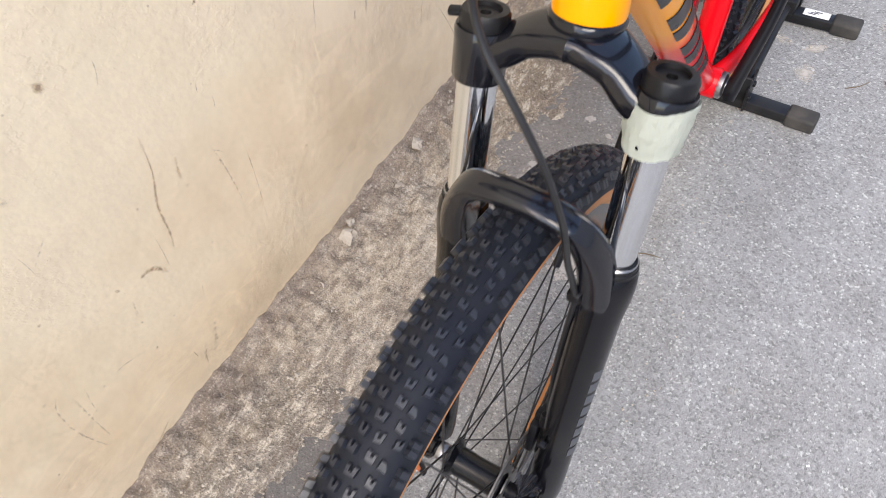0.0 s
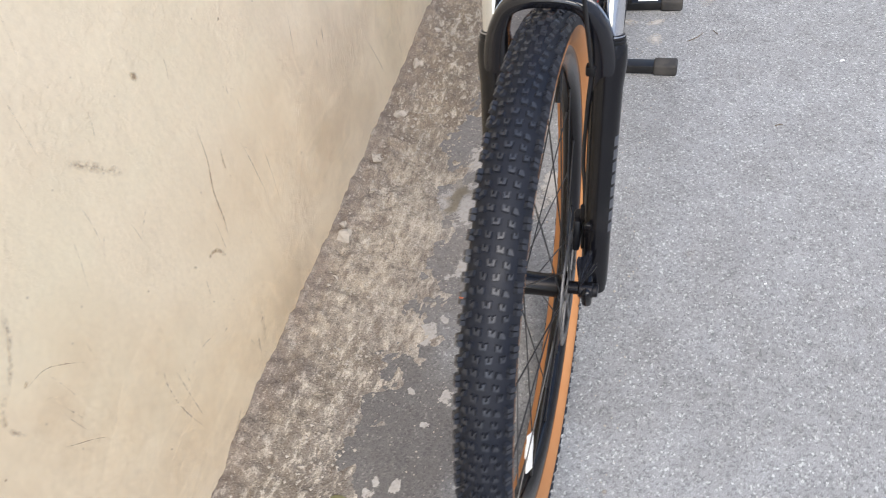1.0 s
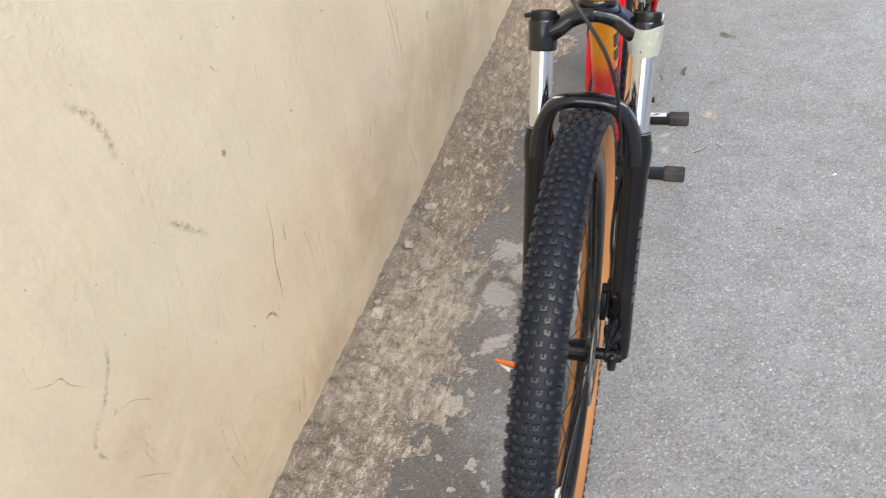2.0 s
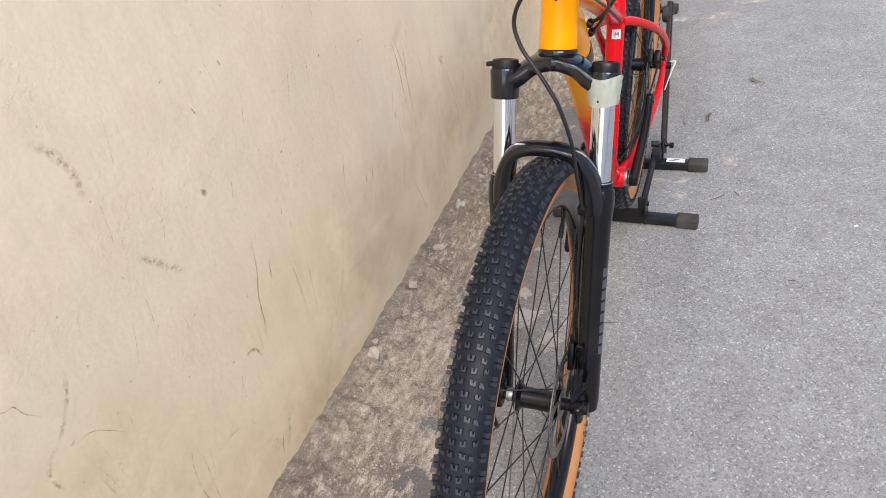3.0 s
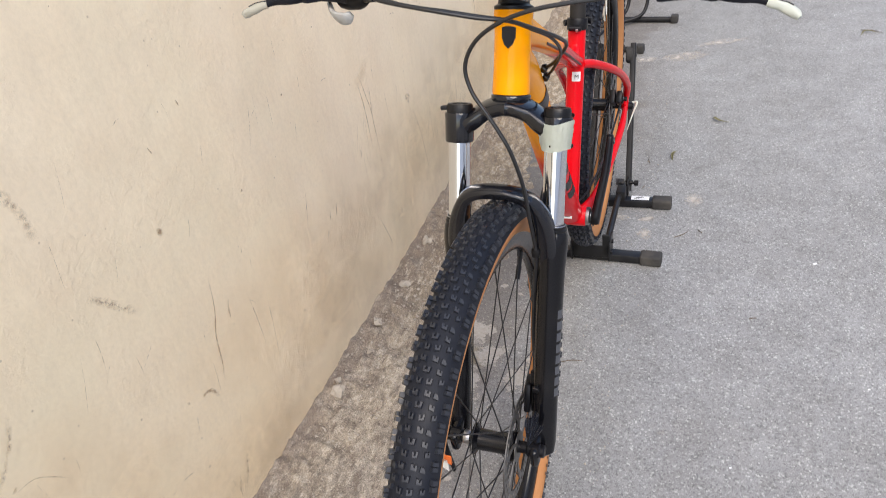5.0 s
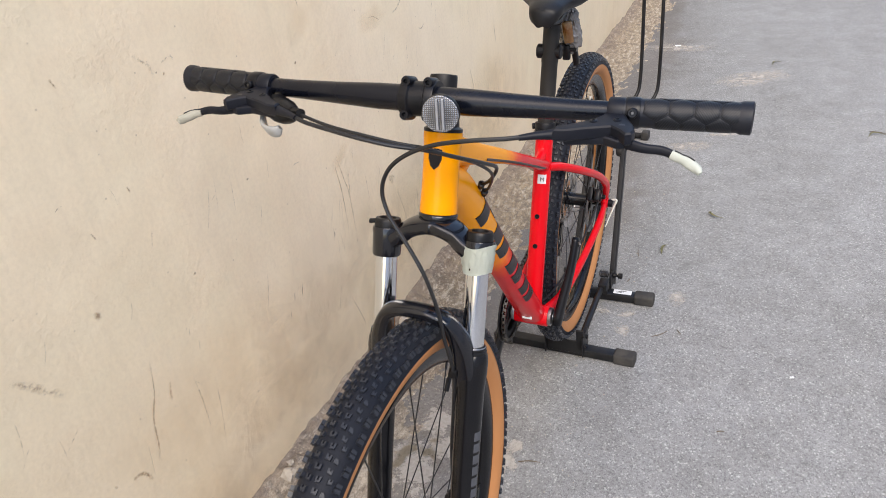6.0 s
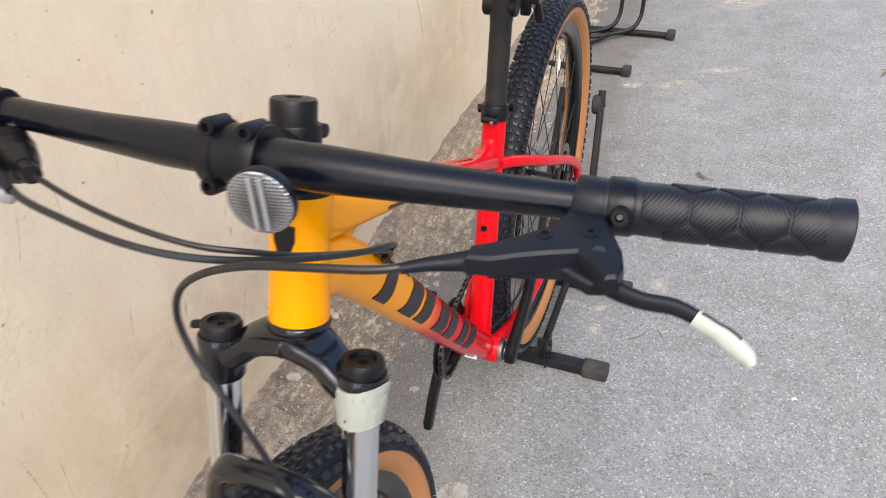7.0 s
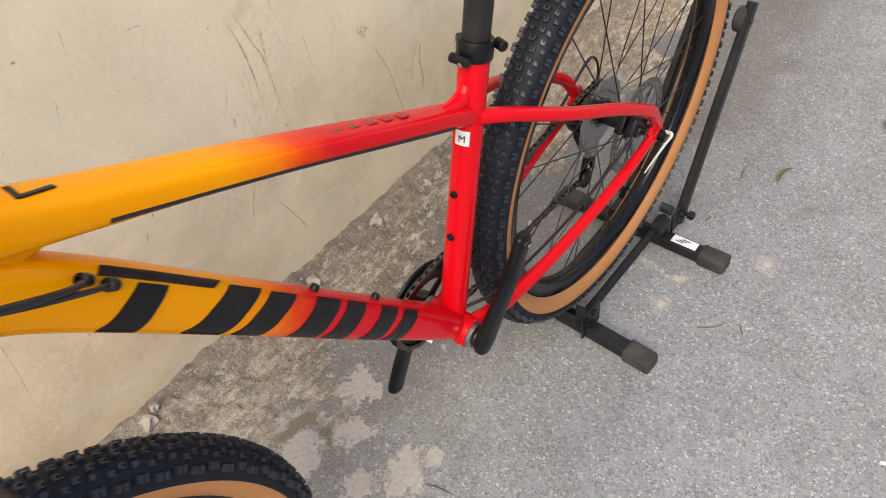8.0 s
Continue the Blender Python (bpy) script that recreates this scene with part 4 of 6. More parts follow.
# -- seatpost and saddle --
POST_TOP = SEAT_TOP + UPSEAT * 0.215
seatpost = part("seatpost", tube([SEAT_TOP - UPSEAT * 0.02, SEAT_TOP, SEAT_TOP + UPSEAT * 0.13, SEAT_TOP + UPSEAT * 0.132, POST_TOP], [0.0156, 0.0156, 0.0156, 0.0163, 0.0163], 28), SEATPOST, bicycle, "matt black seatpost")
collar = part("seat_clamp", lathe(bmesh.new(), [(0.0155, -0.012), (0.0198, -0.012), (0.0205, -0.010), (0.0205, 0.008), (0.0196, 0.010), (0.0155, 0.010)], SEAT_TOP + UPSEAT * 0.005, UPSEAT, 36), BLACK_ALLOY, bicycle, "black seat clamp collar")
bm = bmesh.new()
rod(bm, SEAT_TOP + Vector((0.012, -0.026, 0.004)), SEAT_TOP + Vector((-0.012, -0.026, 0.004)), 0.0055, 14)
part("clamp_bolt", bm, BLACK_ALLOY, collar)
part("cam_nut", rod(bmesh.new(), SEAT_TOP + Vector((0.014, 0.020, 0.004)), SEAT_TOP + Vector((0.027, 0.016, 0.004)), 0.0062, 14), BLACK_ALLOY, collar)
part("cam_nut", rod(bmesh.new(), SEAT_TOP + Vector((-0.014, 0.010, 0.004)), SEAT_TOP + Vector((-0.027, 0.003, 0.004)), 0.0062, 14), BLACK_ALLOY, collar)
bm = bmesh.new()
rod(bm, SEAT_TOP + Vector((0.003, -0.022, 0.002)), SEAT_TOP + Vector((0.004, -0.032, 0.002)), 0.003, 10)
part("bolt_head", bm, STEEL, collar, "bright bolt head")

SADDLE = ((0.686, 0.016, 0.968), (0.694, 0.026, 0.972), (0.72, 0.031, 0.976), (0.755, 0.040, 0.978), (0.785, 0.060, 0.980), (0.83, 0.078, 0.983), (0.90, 0.084, 0.988), (0.945, 0.078, 0.990), (0.958, 0.050, 0.990))
bm = bmesh.new()
rings = []
for y, w, z in SADDLE:
    ring = []
    for k in range(20):
        a = 2 * math.pi * k / 20
        c, s = math.cos(a), math.sin(a)
        ring.append(bm.verts.new((0.006 + 0.06 * (0.90 - y) + w * math.copysign(abs(c) ** 0.8, c), y, z + (0.012 * s if s > 0 else 0.026 * s * (0.6 + 0.4 * abs(c))))))
    rings.append(ring)
for r0, r1 in zip(rings, rings[1:]):
    for k in range(20):
        bm.faces.new((r0[k], r0[(k + 1) % 20], r1[(k + 1) % 20], r1[k]))
bm.faces.new(rings[0])
bm.faces.new(rings[-1])
saddle = part("saddle", bm, BLACK_PLASTIC, bicycle, "black padded saddle", sharp=60)
for s in (1, -1):
    part("rail", tube(spline([(0.010 + 0.010 * s, 0.712, 0.956), (0.006 + 0.020 * s, 0.77, 0.938), (0.022 * s, 0.86, 0.938), (0.034 * s, 0.92, 0.965)], 6), 0.0036, 10), BLACK_ALLOY, saddle, "black saddle rail")
bm = bmesh.new()
block(bm, (0.044, 0.040, 0.026), V(0, 0.832, 0.932), 0.006, 3)
rod(bm, (0, 0.812, 0.945), (0, 0.812, 0.915), 0.004, 10)
part("post_head", bm, BLACK_ALLOY, seatpost)
part("side_knob", rod(bmesh.new(), (-0.026, 0.818, 0.868), (0.022, 0.818, 0.868), 0.014, 20), BLACK_PLASTIC, seatpost, "black round reflector clamp")

bm = bmesh.new()
bmesh.ops.create_icosphere(bm, subdivisions=4, radius=1.0)
for v in bm.verts:
    k = 1 + 0.30 * noise.noise(v.co * 1.4) + 0.30 * abs(noise.noise(v.co * 3.3 + Vector((4, 0, 0)))) - 0.16 * abs(noise.noise(v.co * 8.0))
    v.co = Vector((v.co.x * 0.0215, v.co.y * 0.018, v.co.z * 0.042)) * k
bmesh.ops.transform(bm, matrix=V(0.026, 0.874, 0.896) @ pose(0, 0, 0, 8, -6, 20), verts=bm.verts)
rear_reflector = part("rear_reflector", bm, MILKY, bicycle, "rear reflector in a crumpled clear plastic bag", sharp=12)
part("lens", block(bmesh.new(), (0.020, 0.010, 0.044), V(0.025, 0.8540, 0.896) @ pose(0, 0, 0, 8, -8, 10), 0.003, 2), AMBER, rear_reflector, "amber reflector lens")
bm = bmesh.new()
block(bm, (0.016, 0.034, 0.014), V(0.010, 0.846, 0.866), 0.003, 2)
block(bm, (0.015, 0.013, 0.030), V(0.020, 0.868, 0.852), 0.003, 2)
block(bm, (0.012, 0.012, 0.040), V(0.035, 0.880, 0.842) @ pose(0, 0, 0, 12, -8, 0), 0.003, 2)
rod(bm, (0.016, 0.866, 0.858), (0.040, 0.866, 0.858), 0.004, 10)
part("bracket", bm, BLACK_PLASTIC, rear_reflector, "black reflector bracket")

# -- wheels --
def tyre_angle(a, lift=0.0):
    return 0.3395 + (0.0265 + lift) * math.cos(a), (0.0275 + lift) * math.sin(a)


def tread_plan():
    """Every moulded block of the tread: its angle round the wheel and its kind (shape, place across, half length, half width, skew, height)."""
    plan = []
    for i in range(183):
        th = 2 * math.pi * i / 183
        if i % 3 == 0:
            plan.append((th, ("notched", 0.0, 0.0035, 0.0043, 0.0, 0.0040)))
            plan += [(th + 0.003, ("hooked", s * 0.47, 0.0031, s * 0.0031, s * 0.0006, 0.0040)) for s in (1, -1)]
        elif i % 3 == 1:
            plan += [(th, ("notched", s * 0.195, 0.0035, 0.0033, s * -0.0005, 0.0039)) for s in (1, -1)]
            plan += [(th - 0.004, ("hooked", s * 0.62, 0.0030, s * 0.0027, s * -0.0006, 0.0042)) for s in (1, -1)]
        else:
            plan += [(th, ("hooked", s * 0.225, 0.0034, s * 0.0035, s * 0.0006, 0.0039)) for s in (1, -1)]
            plan += [(th + 0.004, ("wedge", s * 0.54, 0.0031, s * 0.0031, s * 0.0006, 0.0040)) for s in (1, -1)]
    for i in range(114):
        th = 2 * math.pi * i / 114
        plan += [(th + (0.012 if s > 0 else 0.0), ("split", s * (1.05 if i % 2 else 0.97), 0.0068 if i % 2 else 0.0058, 0.0036, 0.0, 0.0054)) for s in (1, -1)]
    return plan


BLOCKS = {
    "notched": (((-1, -1), (-1, -0.36), (0.25, -0.30), (0.25, 0.30), (-1, 0.36), (-1, 1), (1, 0.84), (1, -0.84)),),
    "hooked": (((-1, -0.95), (-1, -0.15), (-0.05, -0.10), (-0.05, 0.42), (-1, 0.50), (-1, 1), (1, 0.95), (1, -0.9)),),
    "wedge": (((-1, -0.75), (-1, 0.35), (0.1, 0.95), (1, 1), (1, -0.95)),),
    "split": (((-1, -1), (-0.12, -1), (-0.12, 1), (-1, 1)), ((0.12, -1), (1, -1), (1, 1), (0.12, 1))),
}


def tread_mesh(plan):
    """Blocks with sloping flanks, notched or cut through as they were moulded."""
    verts, faces = [], []
    for theta, (shape, a, along, across, skew, high) in plan:
        for foot in BLOCKS[shape]:
            k, n = len(verts), len(foot)
            for lift, q in ((0.0002, 1.0), (high, 0.86)):
                for u, w in foot:
                    th = theta + (u * along * q + w * skew) / 0.366
                    r, x = tyre_angle(a + w * across * q / 0.0275, lift)
                    verts.append((x, r * math.cos(th), r * math.sin(th)))
            flip = 1 if across < 0 else -1
            faces.append(tuple(k + n + j for j in range(n))[::flip])
            faces.extend((k + j, k + (j + 1) % n, k + n + (j + 1) % n, k + n + j)[::flip] for j in range(n))
    me = bpy.data.meshes.new("tread_block")
    me.from_pydata(verts, [], faces)
    me.materials.append(KNOB_RUBBER)
    return me


def build_tread(rim, first, last):
    """Single blocks between two angles of the wheel, the rest in one piece."""
    kinds, rest = {}, []
    for th, kind in tread_plan():
        if first < math.degrees(th) < last:
            if kind not in kinds:
                kinds[kind] = tread_mesh([(0.0, kind)])
            ob = new("tread_block", kinds[kind])
            ob.parent, ob.matrix_basis = rim, Matrix.Rotation(th, 4, "X")
        else:
            rest.append((th, kind))
    ob = new("tread", tread_mesh(rest))
    ob.parent = rim
    tagged(ob, "moulded black rubber tread", kind="stuff")


X = (1, 0, 0)
RIM_PROFILE = [(0.317, -0.0155), (0.3175, -0.0145), (0.311, -0.0130), (0.309, -0.006), (0.309, 0.006), (0.311, 0.0130), (0.3175, 0.0145), (0.317, 0.0155), (0.308, 0.0155), (0.296, 0.0125), (0.2905, 0.008), (0.2890, 0.0), (0.2905, -0.008), (0.296, -0.0125), (0.308, -0.0155)]


def build_wheel(name, label, at, hub_half, flange, drive):
    rim = part(name, lathe(bmesh.new(), RIM_PROFILE, (0, 0, 0), X, 120, True), BLACK_PAINT, bicycle, label, at, 50)
    prof = []
    for k in range(25):
        r, x = tyre_angle(-1.50 + 3.0 * k / 24, 0.0004)
        prof.append((r, x))
    part("tyre", lathe(bmesh.new(), prof, (0, 0, 0), X, 120), RUBBER, rim, "black knobbly tyre", sharp=70)
    build_tread(rim, *((0, 0) if drive else (98, 206)))
    for s in (1, -1):
        prof = []
        for k in range(13):
            r, x = tyre_angle(s * (1.44 + 1.06 * k / 12))
            prof.append((r, x))
        prof.append((0.312, s * 0.0125))
        part("sidewall", lathe(bmesh.new(), prof, (0, 0, 0), X, 120), TAN, rim, "tan rubber sidewall", sharp=70)
    prof = [(0, -hub_half), (0.009, -hub_half), (0.009, -flange - 0.006), (0.0235, -flange - 0.002), (0.0235, -flange + 0.002), (0.0165, -flange + 0.007), (0.0158, 0), (0.0165, flange - 0.007), (0.0235, flange - 0.002), (0.0235, flange + 0.002), (0.009, flange + 0.006), (0.009, hub_half), (0, hub_half)]
    part("hub", lathe(bmesh.new(), prof, (0, 0, 0), X, 32), BLACK_PAINT, rim, "black hub")
    part("locknut", lathe(bmesh.new(), [(0.004, -0.005), (0.0102, -0.005), (0.0108, -0.004), (0.0108, 0.004), (0.0102, 0.005), (0.004, 0.005)], (-flange - 0.0125, 0, 0), X, 20), STEEL, rim, "bright axle locknut")
    made = {}
    for i in range(28):
        side, lead = (1 if i % 2 else -1), (1 if (i // 2) % 2 else -1)
        if (side, lead) not in made:
            a = Vector((side * flange, 0.0215 * math.sin(lead * 1.25), 0.0215 * math.cos(lead * 1.25)))
            b = Vector((side * 0.004, 0, 0.292))
            bm = rod(bmesh.new(), a, b, 0.00105, 6)
            rod(bm, a.lerp(b, 0.955), b, 0.0018, 6)
            bmesh.ops.rotate(bm, verts=bm.verts, cent=(0, 0, 0), matrix=Matrix.Rotation(2 * math.pi * i / 28, 3, "X"))
            made[side, lead] = (i, part("spoke", bm, SPOKE, rim))
        else:
            j, ob = made[side, lead]
            share(ob, Matrix.Rotation(2 * math.pi * (i - j) / 28, 4, "X"))
    # brake disc: slotted ring on six slanted arms, one sheet
    bm = bmesh.new()
    x0, n = 0.036 if not drive else 0.038, 72
    radii = ((0.010, 0.0), (0.023, 0.0), (0.037, 0.12), (0.051, 0.26), (0.0645, 0.38), (0.0690, 0.38), (0.0745, 0.38), (0.0800, 0.38))
    ring = [[bm.verts.new((x0 - 0.0009, r * math.cos(2 * math.pi * j / n + e), r * math.sin(2 * math.pi * j / n + e))) for j in range(n)] for r, e in radii]
    for k in range(7):
        for j in range(n):
            if (k in (1, 2, 3) and j % 12 > 1) or (k == 5 and j % 2):
                continue
            bm.faces.new((ring[k][j], ring[k][(j + 1) % n], ring[k + 1][(j + 1) % n], ring[k + 1][j]))
    bmesh.ops.delete(bm, geom=[q for q in bm.verts if not q.link_faces], context="VERTS")
    bmesh.ops.solidify(bm, geom=bm.faces[:], thickness=0.0018)
    part("brake_disc", bm, DISC_STEEL, rim, "slotted steel brake disc")
    bm = bmesh.new()
    block(bm, (0.003, 0.020, 0.056), V(0.005, 0, 0.235) @ pose(0, 0, 0, 8, 0, 14), 0.0012, 1)
    block(bm, (0.009, 0.012, 0.022), V(0.004, 0.004, 0.232), 0.002, 1)
    part("spoke_reflector", bm, WHITE, rim, "white spoke reflector", Matrix.Rotation(radians(131 if not drive else -23), 4, "X"))
    if not drive:
        bm = tube([(0, 0, 0.292), (0, 0, 0.268), (0, 0, 0.266), (0, 0, 0.246)], [0.0034, 0.0032, 0.0042, 0.0038], 10)
        part("valve", bm, BLACK_PLASTIC, rim, "black tyre valve", Matrix.Rotation(radians(-46), 4, "X"))
    return rim


front_wheel = build_wheel("front_wheel", "front wheel with black rim and tan-wall tyre", TURNED @ V(*FRONT) @ pose(0, 0, 0, 0, 0, 0.8), 0.050, 0.030, False)
rear_wheel = build_wheel("rear_wheel", "rear wheel with black rim and tan-wall tyre", V(*REAR) @ pose(0, 0, 0, 5, 0, 0), 0.0675, 0.030, True)

for k in range(5):
    bm = block(bmesh.new(), (0.0008, 0.0052, 0.011), V(0.0272, 0, 0.3335) @ pose(0, 0, 0, 0, -14, 0), 0.0002, 1)
    part("print_bar", bm, PRINT, front_wheel, "black printed bar on the sidewall", Matrix.Rotation(radians(-139 - 2.6 * k), 4, "X"))

# -- fork --
LEG = 0.0668


def leg_at(z, x=0.0, dy=0.0):
    """A place on the line of the fork's legs."""
    return Vector((x, 0.205 - (0.835 - z) * 0.333 + dy, z))


bm = bmesh.new()
arm = spline([leg_at(0.799, -LEG), leg_at(0.806, -0.050), Vector((-0.034, 0.203, 0.8165)), Vector((-0.017, 0.208, 0.8225)), Vector((0, 0.211, 0.8245)), Vector((0.017, 0.208, 0.8225)), Vector((0.034, 0.203, 0.8165)), leg_at(0.806, 0.050), leg_at(0.799, LEG)], 6)
arm_r = [(0.0150, 0.0130), (0.0155, 0.0120), (0.0180, 0.0110), (0.0220, 0.0108), (0.0250, 0.0112)]
sweep(bm, arm, arm_r + arm_r[-2::-1], 24, up=(0, 1, 0), power=3.2)
lathe(bm, [(0, -0.016), (0.020, -0.015), (0.0258, -0.008), (0.0266, -0.002), (0.024, 0.0), (0, 0)], HEAD, STEER, 32)
fork = part("fork", bm, FORK_GLOSS, bicycle, "black suspension fork with chrome stanchions", TURNED, 60)
for s in (1, -1):
    base = leg_at(0.779, LEG * s)
    part("crown_sleeve", lathe(bmesh.new(), [(0.015, 0), (0.0184, 0.0), (0.0194, 0.002), (0.0200, 0.030), (0.0206, 0.036), (0.0196, 0.0395), (0.0, 0.0395)], base, STEER, 32), FORK_GLOSS, fork)
    bm = lathe(bmesh.new(), [(0.0176, 0.0), (0.0180, 0.008), (0.0164, 0.0115), (0.0115, 0.0118), (0.0110, 0.0085), (0.0040, 0.0085), (0.0035, 0.004), (0, 0.004)], base + STEER * 0.0395, STEER, 28)
    part("top_cap", bm, BLACK_PLASTIC, fork, "black adjuster cap")
    part("stanchion", tube([leg_at(0.60, LEG * s), leg_at(0.784, LEG * s)], 0.0150, 40), CHROME, fork, "polished chrome stanchion")
    pts = [leg_at(z, LEG * s) for z in (0.672, 0.668, 0.656, 0.644, 0.62, 0.50, 0.42, 0.385, 0.36, 0.345, 0.338)]
    part("lower_leg", tube(pts, [0.0180, 0.0208, 0.0220, 0.0217, 0.0196, 0.0185, 0.0180, 0.0182, 0.0180, 0.0165, 0.009], 28), BLACK_PAINT, fork, "black lower fork leg")
    seal = part("wiper_seal", lathe(bmesh.new(), [(0.0152, 0.0), (0.0192, 0.0), (0.0194, 0.003), (0.0180, 0.0042), (0.0186, 0.0052), (0.0186, 0.0070), (0.0164, 0.0100), (0.0152, 0.0100)], leg_at(0.671, LEG * s), STEER, 32), BLACK_PLASTIC, fork, "black rubber wiper seal")
    part("seal_spring", lathe(bmesh.new(), [(0.0164, 0.0), (0.0176, -0.0006), (0.0180, 0.0004), (0.0172, 0.0014)], leg_at(0.6786, LEG * s), STEER, 32, True), STEEL, seal, "bright seal spring")
    bm = bmesh.new()
    block(bm, (0.014, 0.060, 0.036), V(0.0615 * s, 0.034, 0.364) @ pose(0, 0, 0, 6, 0, 0), 0.006, 3)
    rod(bm, FRONT + Vector((0.050 * s, 0, 0)), FRONT + Vector((0.070 * s, 0, 0)), 0.012, 20)
    part("fork_dropout", bm, BLACK_PAINT, fork)
side = [(0.0625, 0.1340, 0.618), (0.0635, 0.1360, 0.648), (0.0605, 0.1365, 0.680), (0.0535, 0.1350, 0.7060), (0.0425, 0.1325, 0.7270), (0.0240, 0.1310, 0.7365)]
arch = spline([(-x, y, z) for x, y, z in side] + [(0, 0.1310, 0.7385)] + side[::-1], 6)
half = [(0.0150, 0.0150), (0.0165, 0.0155), (0.0150, 0.0140), (0.0135, 0.0115), (0.0122, 0.0090), (0.0118, 0.0076)]
part("fork_arch", tube(arch, half + [(0.0118, 0.0075)] + half[::-1], 24, up=(0, 1, 0), power=3.4), FORK_GLOSS, fork, "glossy black fork arch")

bm = block(bmesh.new(), (0.015, 0.008, 0.005), Matrix.Translation(leg_at(0.779, -LEG) + STEER * 0.0475 + Vector((-0.018, -0.006, 0))) @ pose(0, 0, 0, 0, 0, 20), 0.002, 2)
part("adjuster_tab", bm, BLACK_PLASTIC, fork, "small black adjuster lever")

# paper wrapped round one crown sleeve: creased facets, one corner standing off towards the wheel
bm = bmesh.new()
rows = []
base = leg_at(0.779, LEG)
creases = random.Random(12)
kink = [creases.uniform(-1, 1) for _ in range(15)]
for i in range(18):
    row = []
    for j in range(60):
        w = 2 * math.pi * j / 60
        f = i / 17
        low, top = -0.0030 + 0.0022 * math.sin(w * 2 + 1), 0.0345 + 0.0030 * math.sin(w + 2.6) + 0.0014 * math.sin(3 * w)
        corner = max(0.0, math.cos(w - math.pi - 0.35)) ** 3
        h = low + (top - low) * f
        fold = kink[int(w * 15 / (2 * math.pi)) % 15] * (1 - f) + kink[(int(w * 15 / (2 * math.pi)) + 1) % 15] * f
        r = 0.0212 + 0.0085 * corner * f ** 1.4 - 0.0022 * (1 - f) ** 2 + 0.0006 * fold
        r += 0.0014 * abs(noise.noise((math.cos(w) * 3.2, math.sin(w) * 3.2, h * 110))) + 0.0007 * noise.noise((math.cos(w) * 7, math.sin(w) * 7, h * 260))
        row.append(bm.verts.new(base + STEER * h + Vector((math.cos(w) * r, 0, 0)) + AHEAD * math.sin(w) * r))
    rows.append(row)
for r0, r1 in zip(rows, rows[1:]):
    for j in range(60):
        bm.faces.new((r0[j], r0[(j + 1) % 60], r1[(j + 1) % 60], r1[j]))
bmesh.ops.solidify(bm, geom=bm.faces[:], thickness=0.0004)
part("paper_wrap", bm, PAPER, fork, "pale green paper taped round the fork crown", sharp=24)

# grey printed bars on the outer side of the leg
for k in range(8):
    z = 0.437 + 0.0165 * k
    bm = bmesh.new()
    rows = []
    for dz in (0.0, 0.0125):
        p = leg_at(z + dz, LEG)
        row = []
        for j in range(6):
            w = radians(2 + 36 * j / 5)
            row.append(bm.verts.new(p + (Vector((math.cos(w), 0, 0)) + AHEAD * math.sin(w)) * (0.0184 + 0.005 * (z + dz - 0.42))))
        rows.append(row)
    for j in range(5):
        bm.faces.new((rows[0][j], rows[0][j + 1], rows[1][j + 1], rows[1][j]))
    part("print_bar", bm, FORK_PRINT, fork, "grey printed bar")

bm = bmesh.new()
block(bm, (0.010, 0.034, 0.046), V(0.040, 0.080, 0.417) @ pose(0, 0, 0, -20, 0, 0), 0.003, 2)
block(bm, (0.010, 0.032, 0.042), V(0.0515, 0.079, 0.419) @ pose(0, 0, 0, -20, 0, 0), 0.003, 2)
block(bm, (0.022, 0.012, 0.014), V(0.046, 0.087, 0.442) @ pose(0, 0, 0, -20, 0, 0), 0.003, 2)
block(bm, (0.012, 0.022, 0.074), V(0.0570, 0.073, 0.420) @ pose(0, 0, 0, -20, 0, 0), 0.004, 2)
rod(bm, (0.049, 0.082, 0.466), (0.049, 0.077, 0.446), 0.0055, 12)
rod(bm, (0.057, 0.060, 0.455), (0.057, 0.054, 0.455), 0.005, 6)
rod(bm, (0.057, 0.052, 0.388), (0.057, 0.046, 0.388), 0.005, 6)
front_caliper = part("front_caliper", bm, BLACK_ALLOY, bicycle, "black disc brake caliper", TURNED)
bm = bmesh.new()
rod(bm, FRONT + Vector((-0.070, 0, 0)), FRONT + Vector((-0.084, 0, 0)), 0.011, 20)
sweep(bm, spline([FRONT + Vector((-0.080, 0, 0.002)), FRONT + Vector((-0.079, -0.010, -0.010)), FRONT + Vector((-0.071, -0.018, -0.032)), FRONT + Vector((-0.063, -0.022, -0.058))], 6), [(0.005, 0.009), (0.004, 0.007), (0.004, 0.006), (0.003, 0.005)], 12)
front_lever = part("front_release_lever", bm, BLACK_ALLOY, bicycle, "black quick release lever", TURNED)
for name, mat, outline in (("lever_tag", ORANGE_TAG, ((-0.0645, -0.026), (-0.0645, -0.042), (-0.112, -0.034), (-0.117, -0.028))), ("tag_tail", WHITE, ((-0.071, -0.034), (-0.071, -0.060), (-0.094, -0.050), (-0.113, -0.033)))):
    bm = bmesh.new()
    deep = 0.026 if name == "lever_tag" else 0.024
    faces = [[bm.verts.new(FRONT + Vector((x, y0 + (-0.088 - x) * 0.12 - 0.024, z))) for x, z in outline] for y0 in (0.0, deep - 0.022)]
    bm.faces.new(faces[0])
    bm.faces.new(faces[1][::-1])
    for k in range(4):
        bm.faces.new((faces[0][k], faces[0][(k + 1) % 4], faces[1][(k + 1) % 4], faces[1][k]))
    part(name, bm, mat, front_lever, "orange rim of the paper tag" if name == "lever_tag" else "white paper tag on the lever")
bm = bmesh.new()
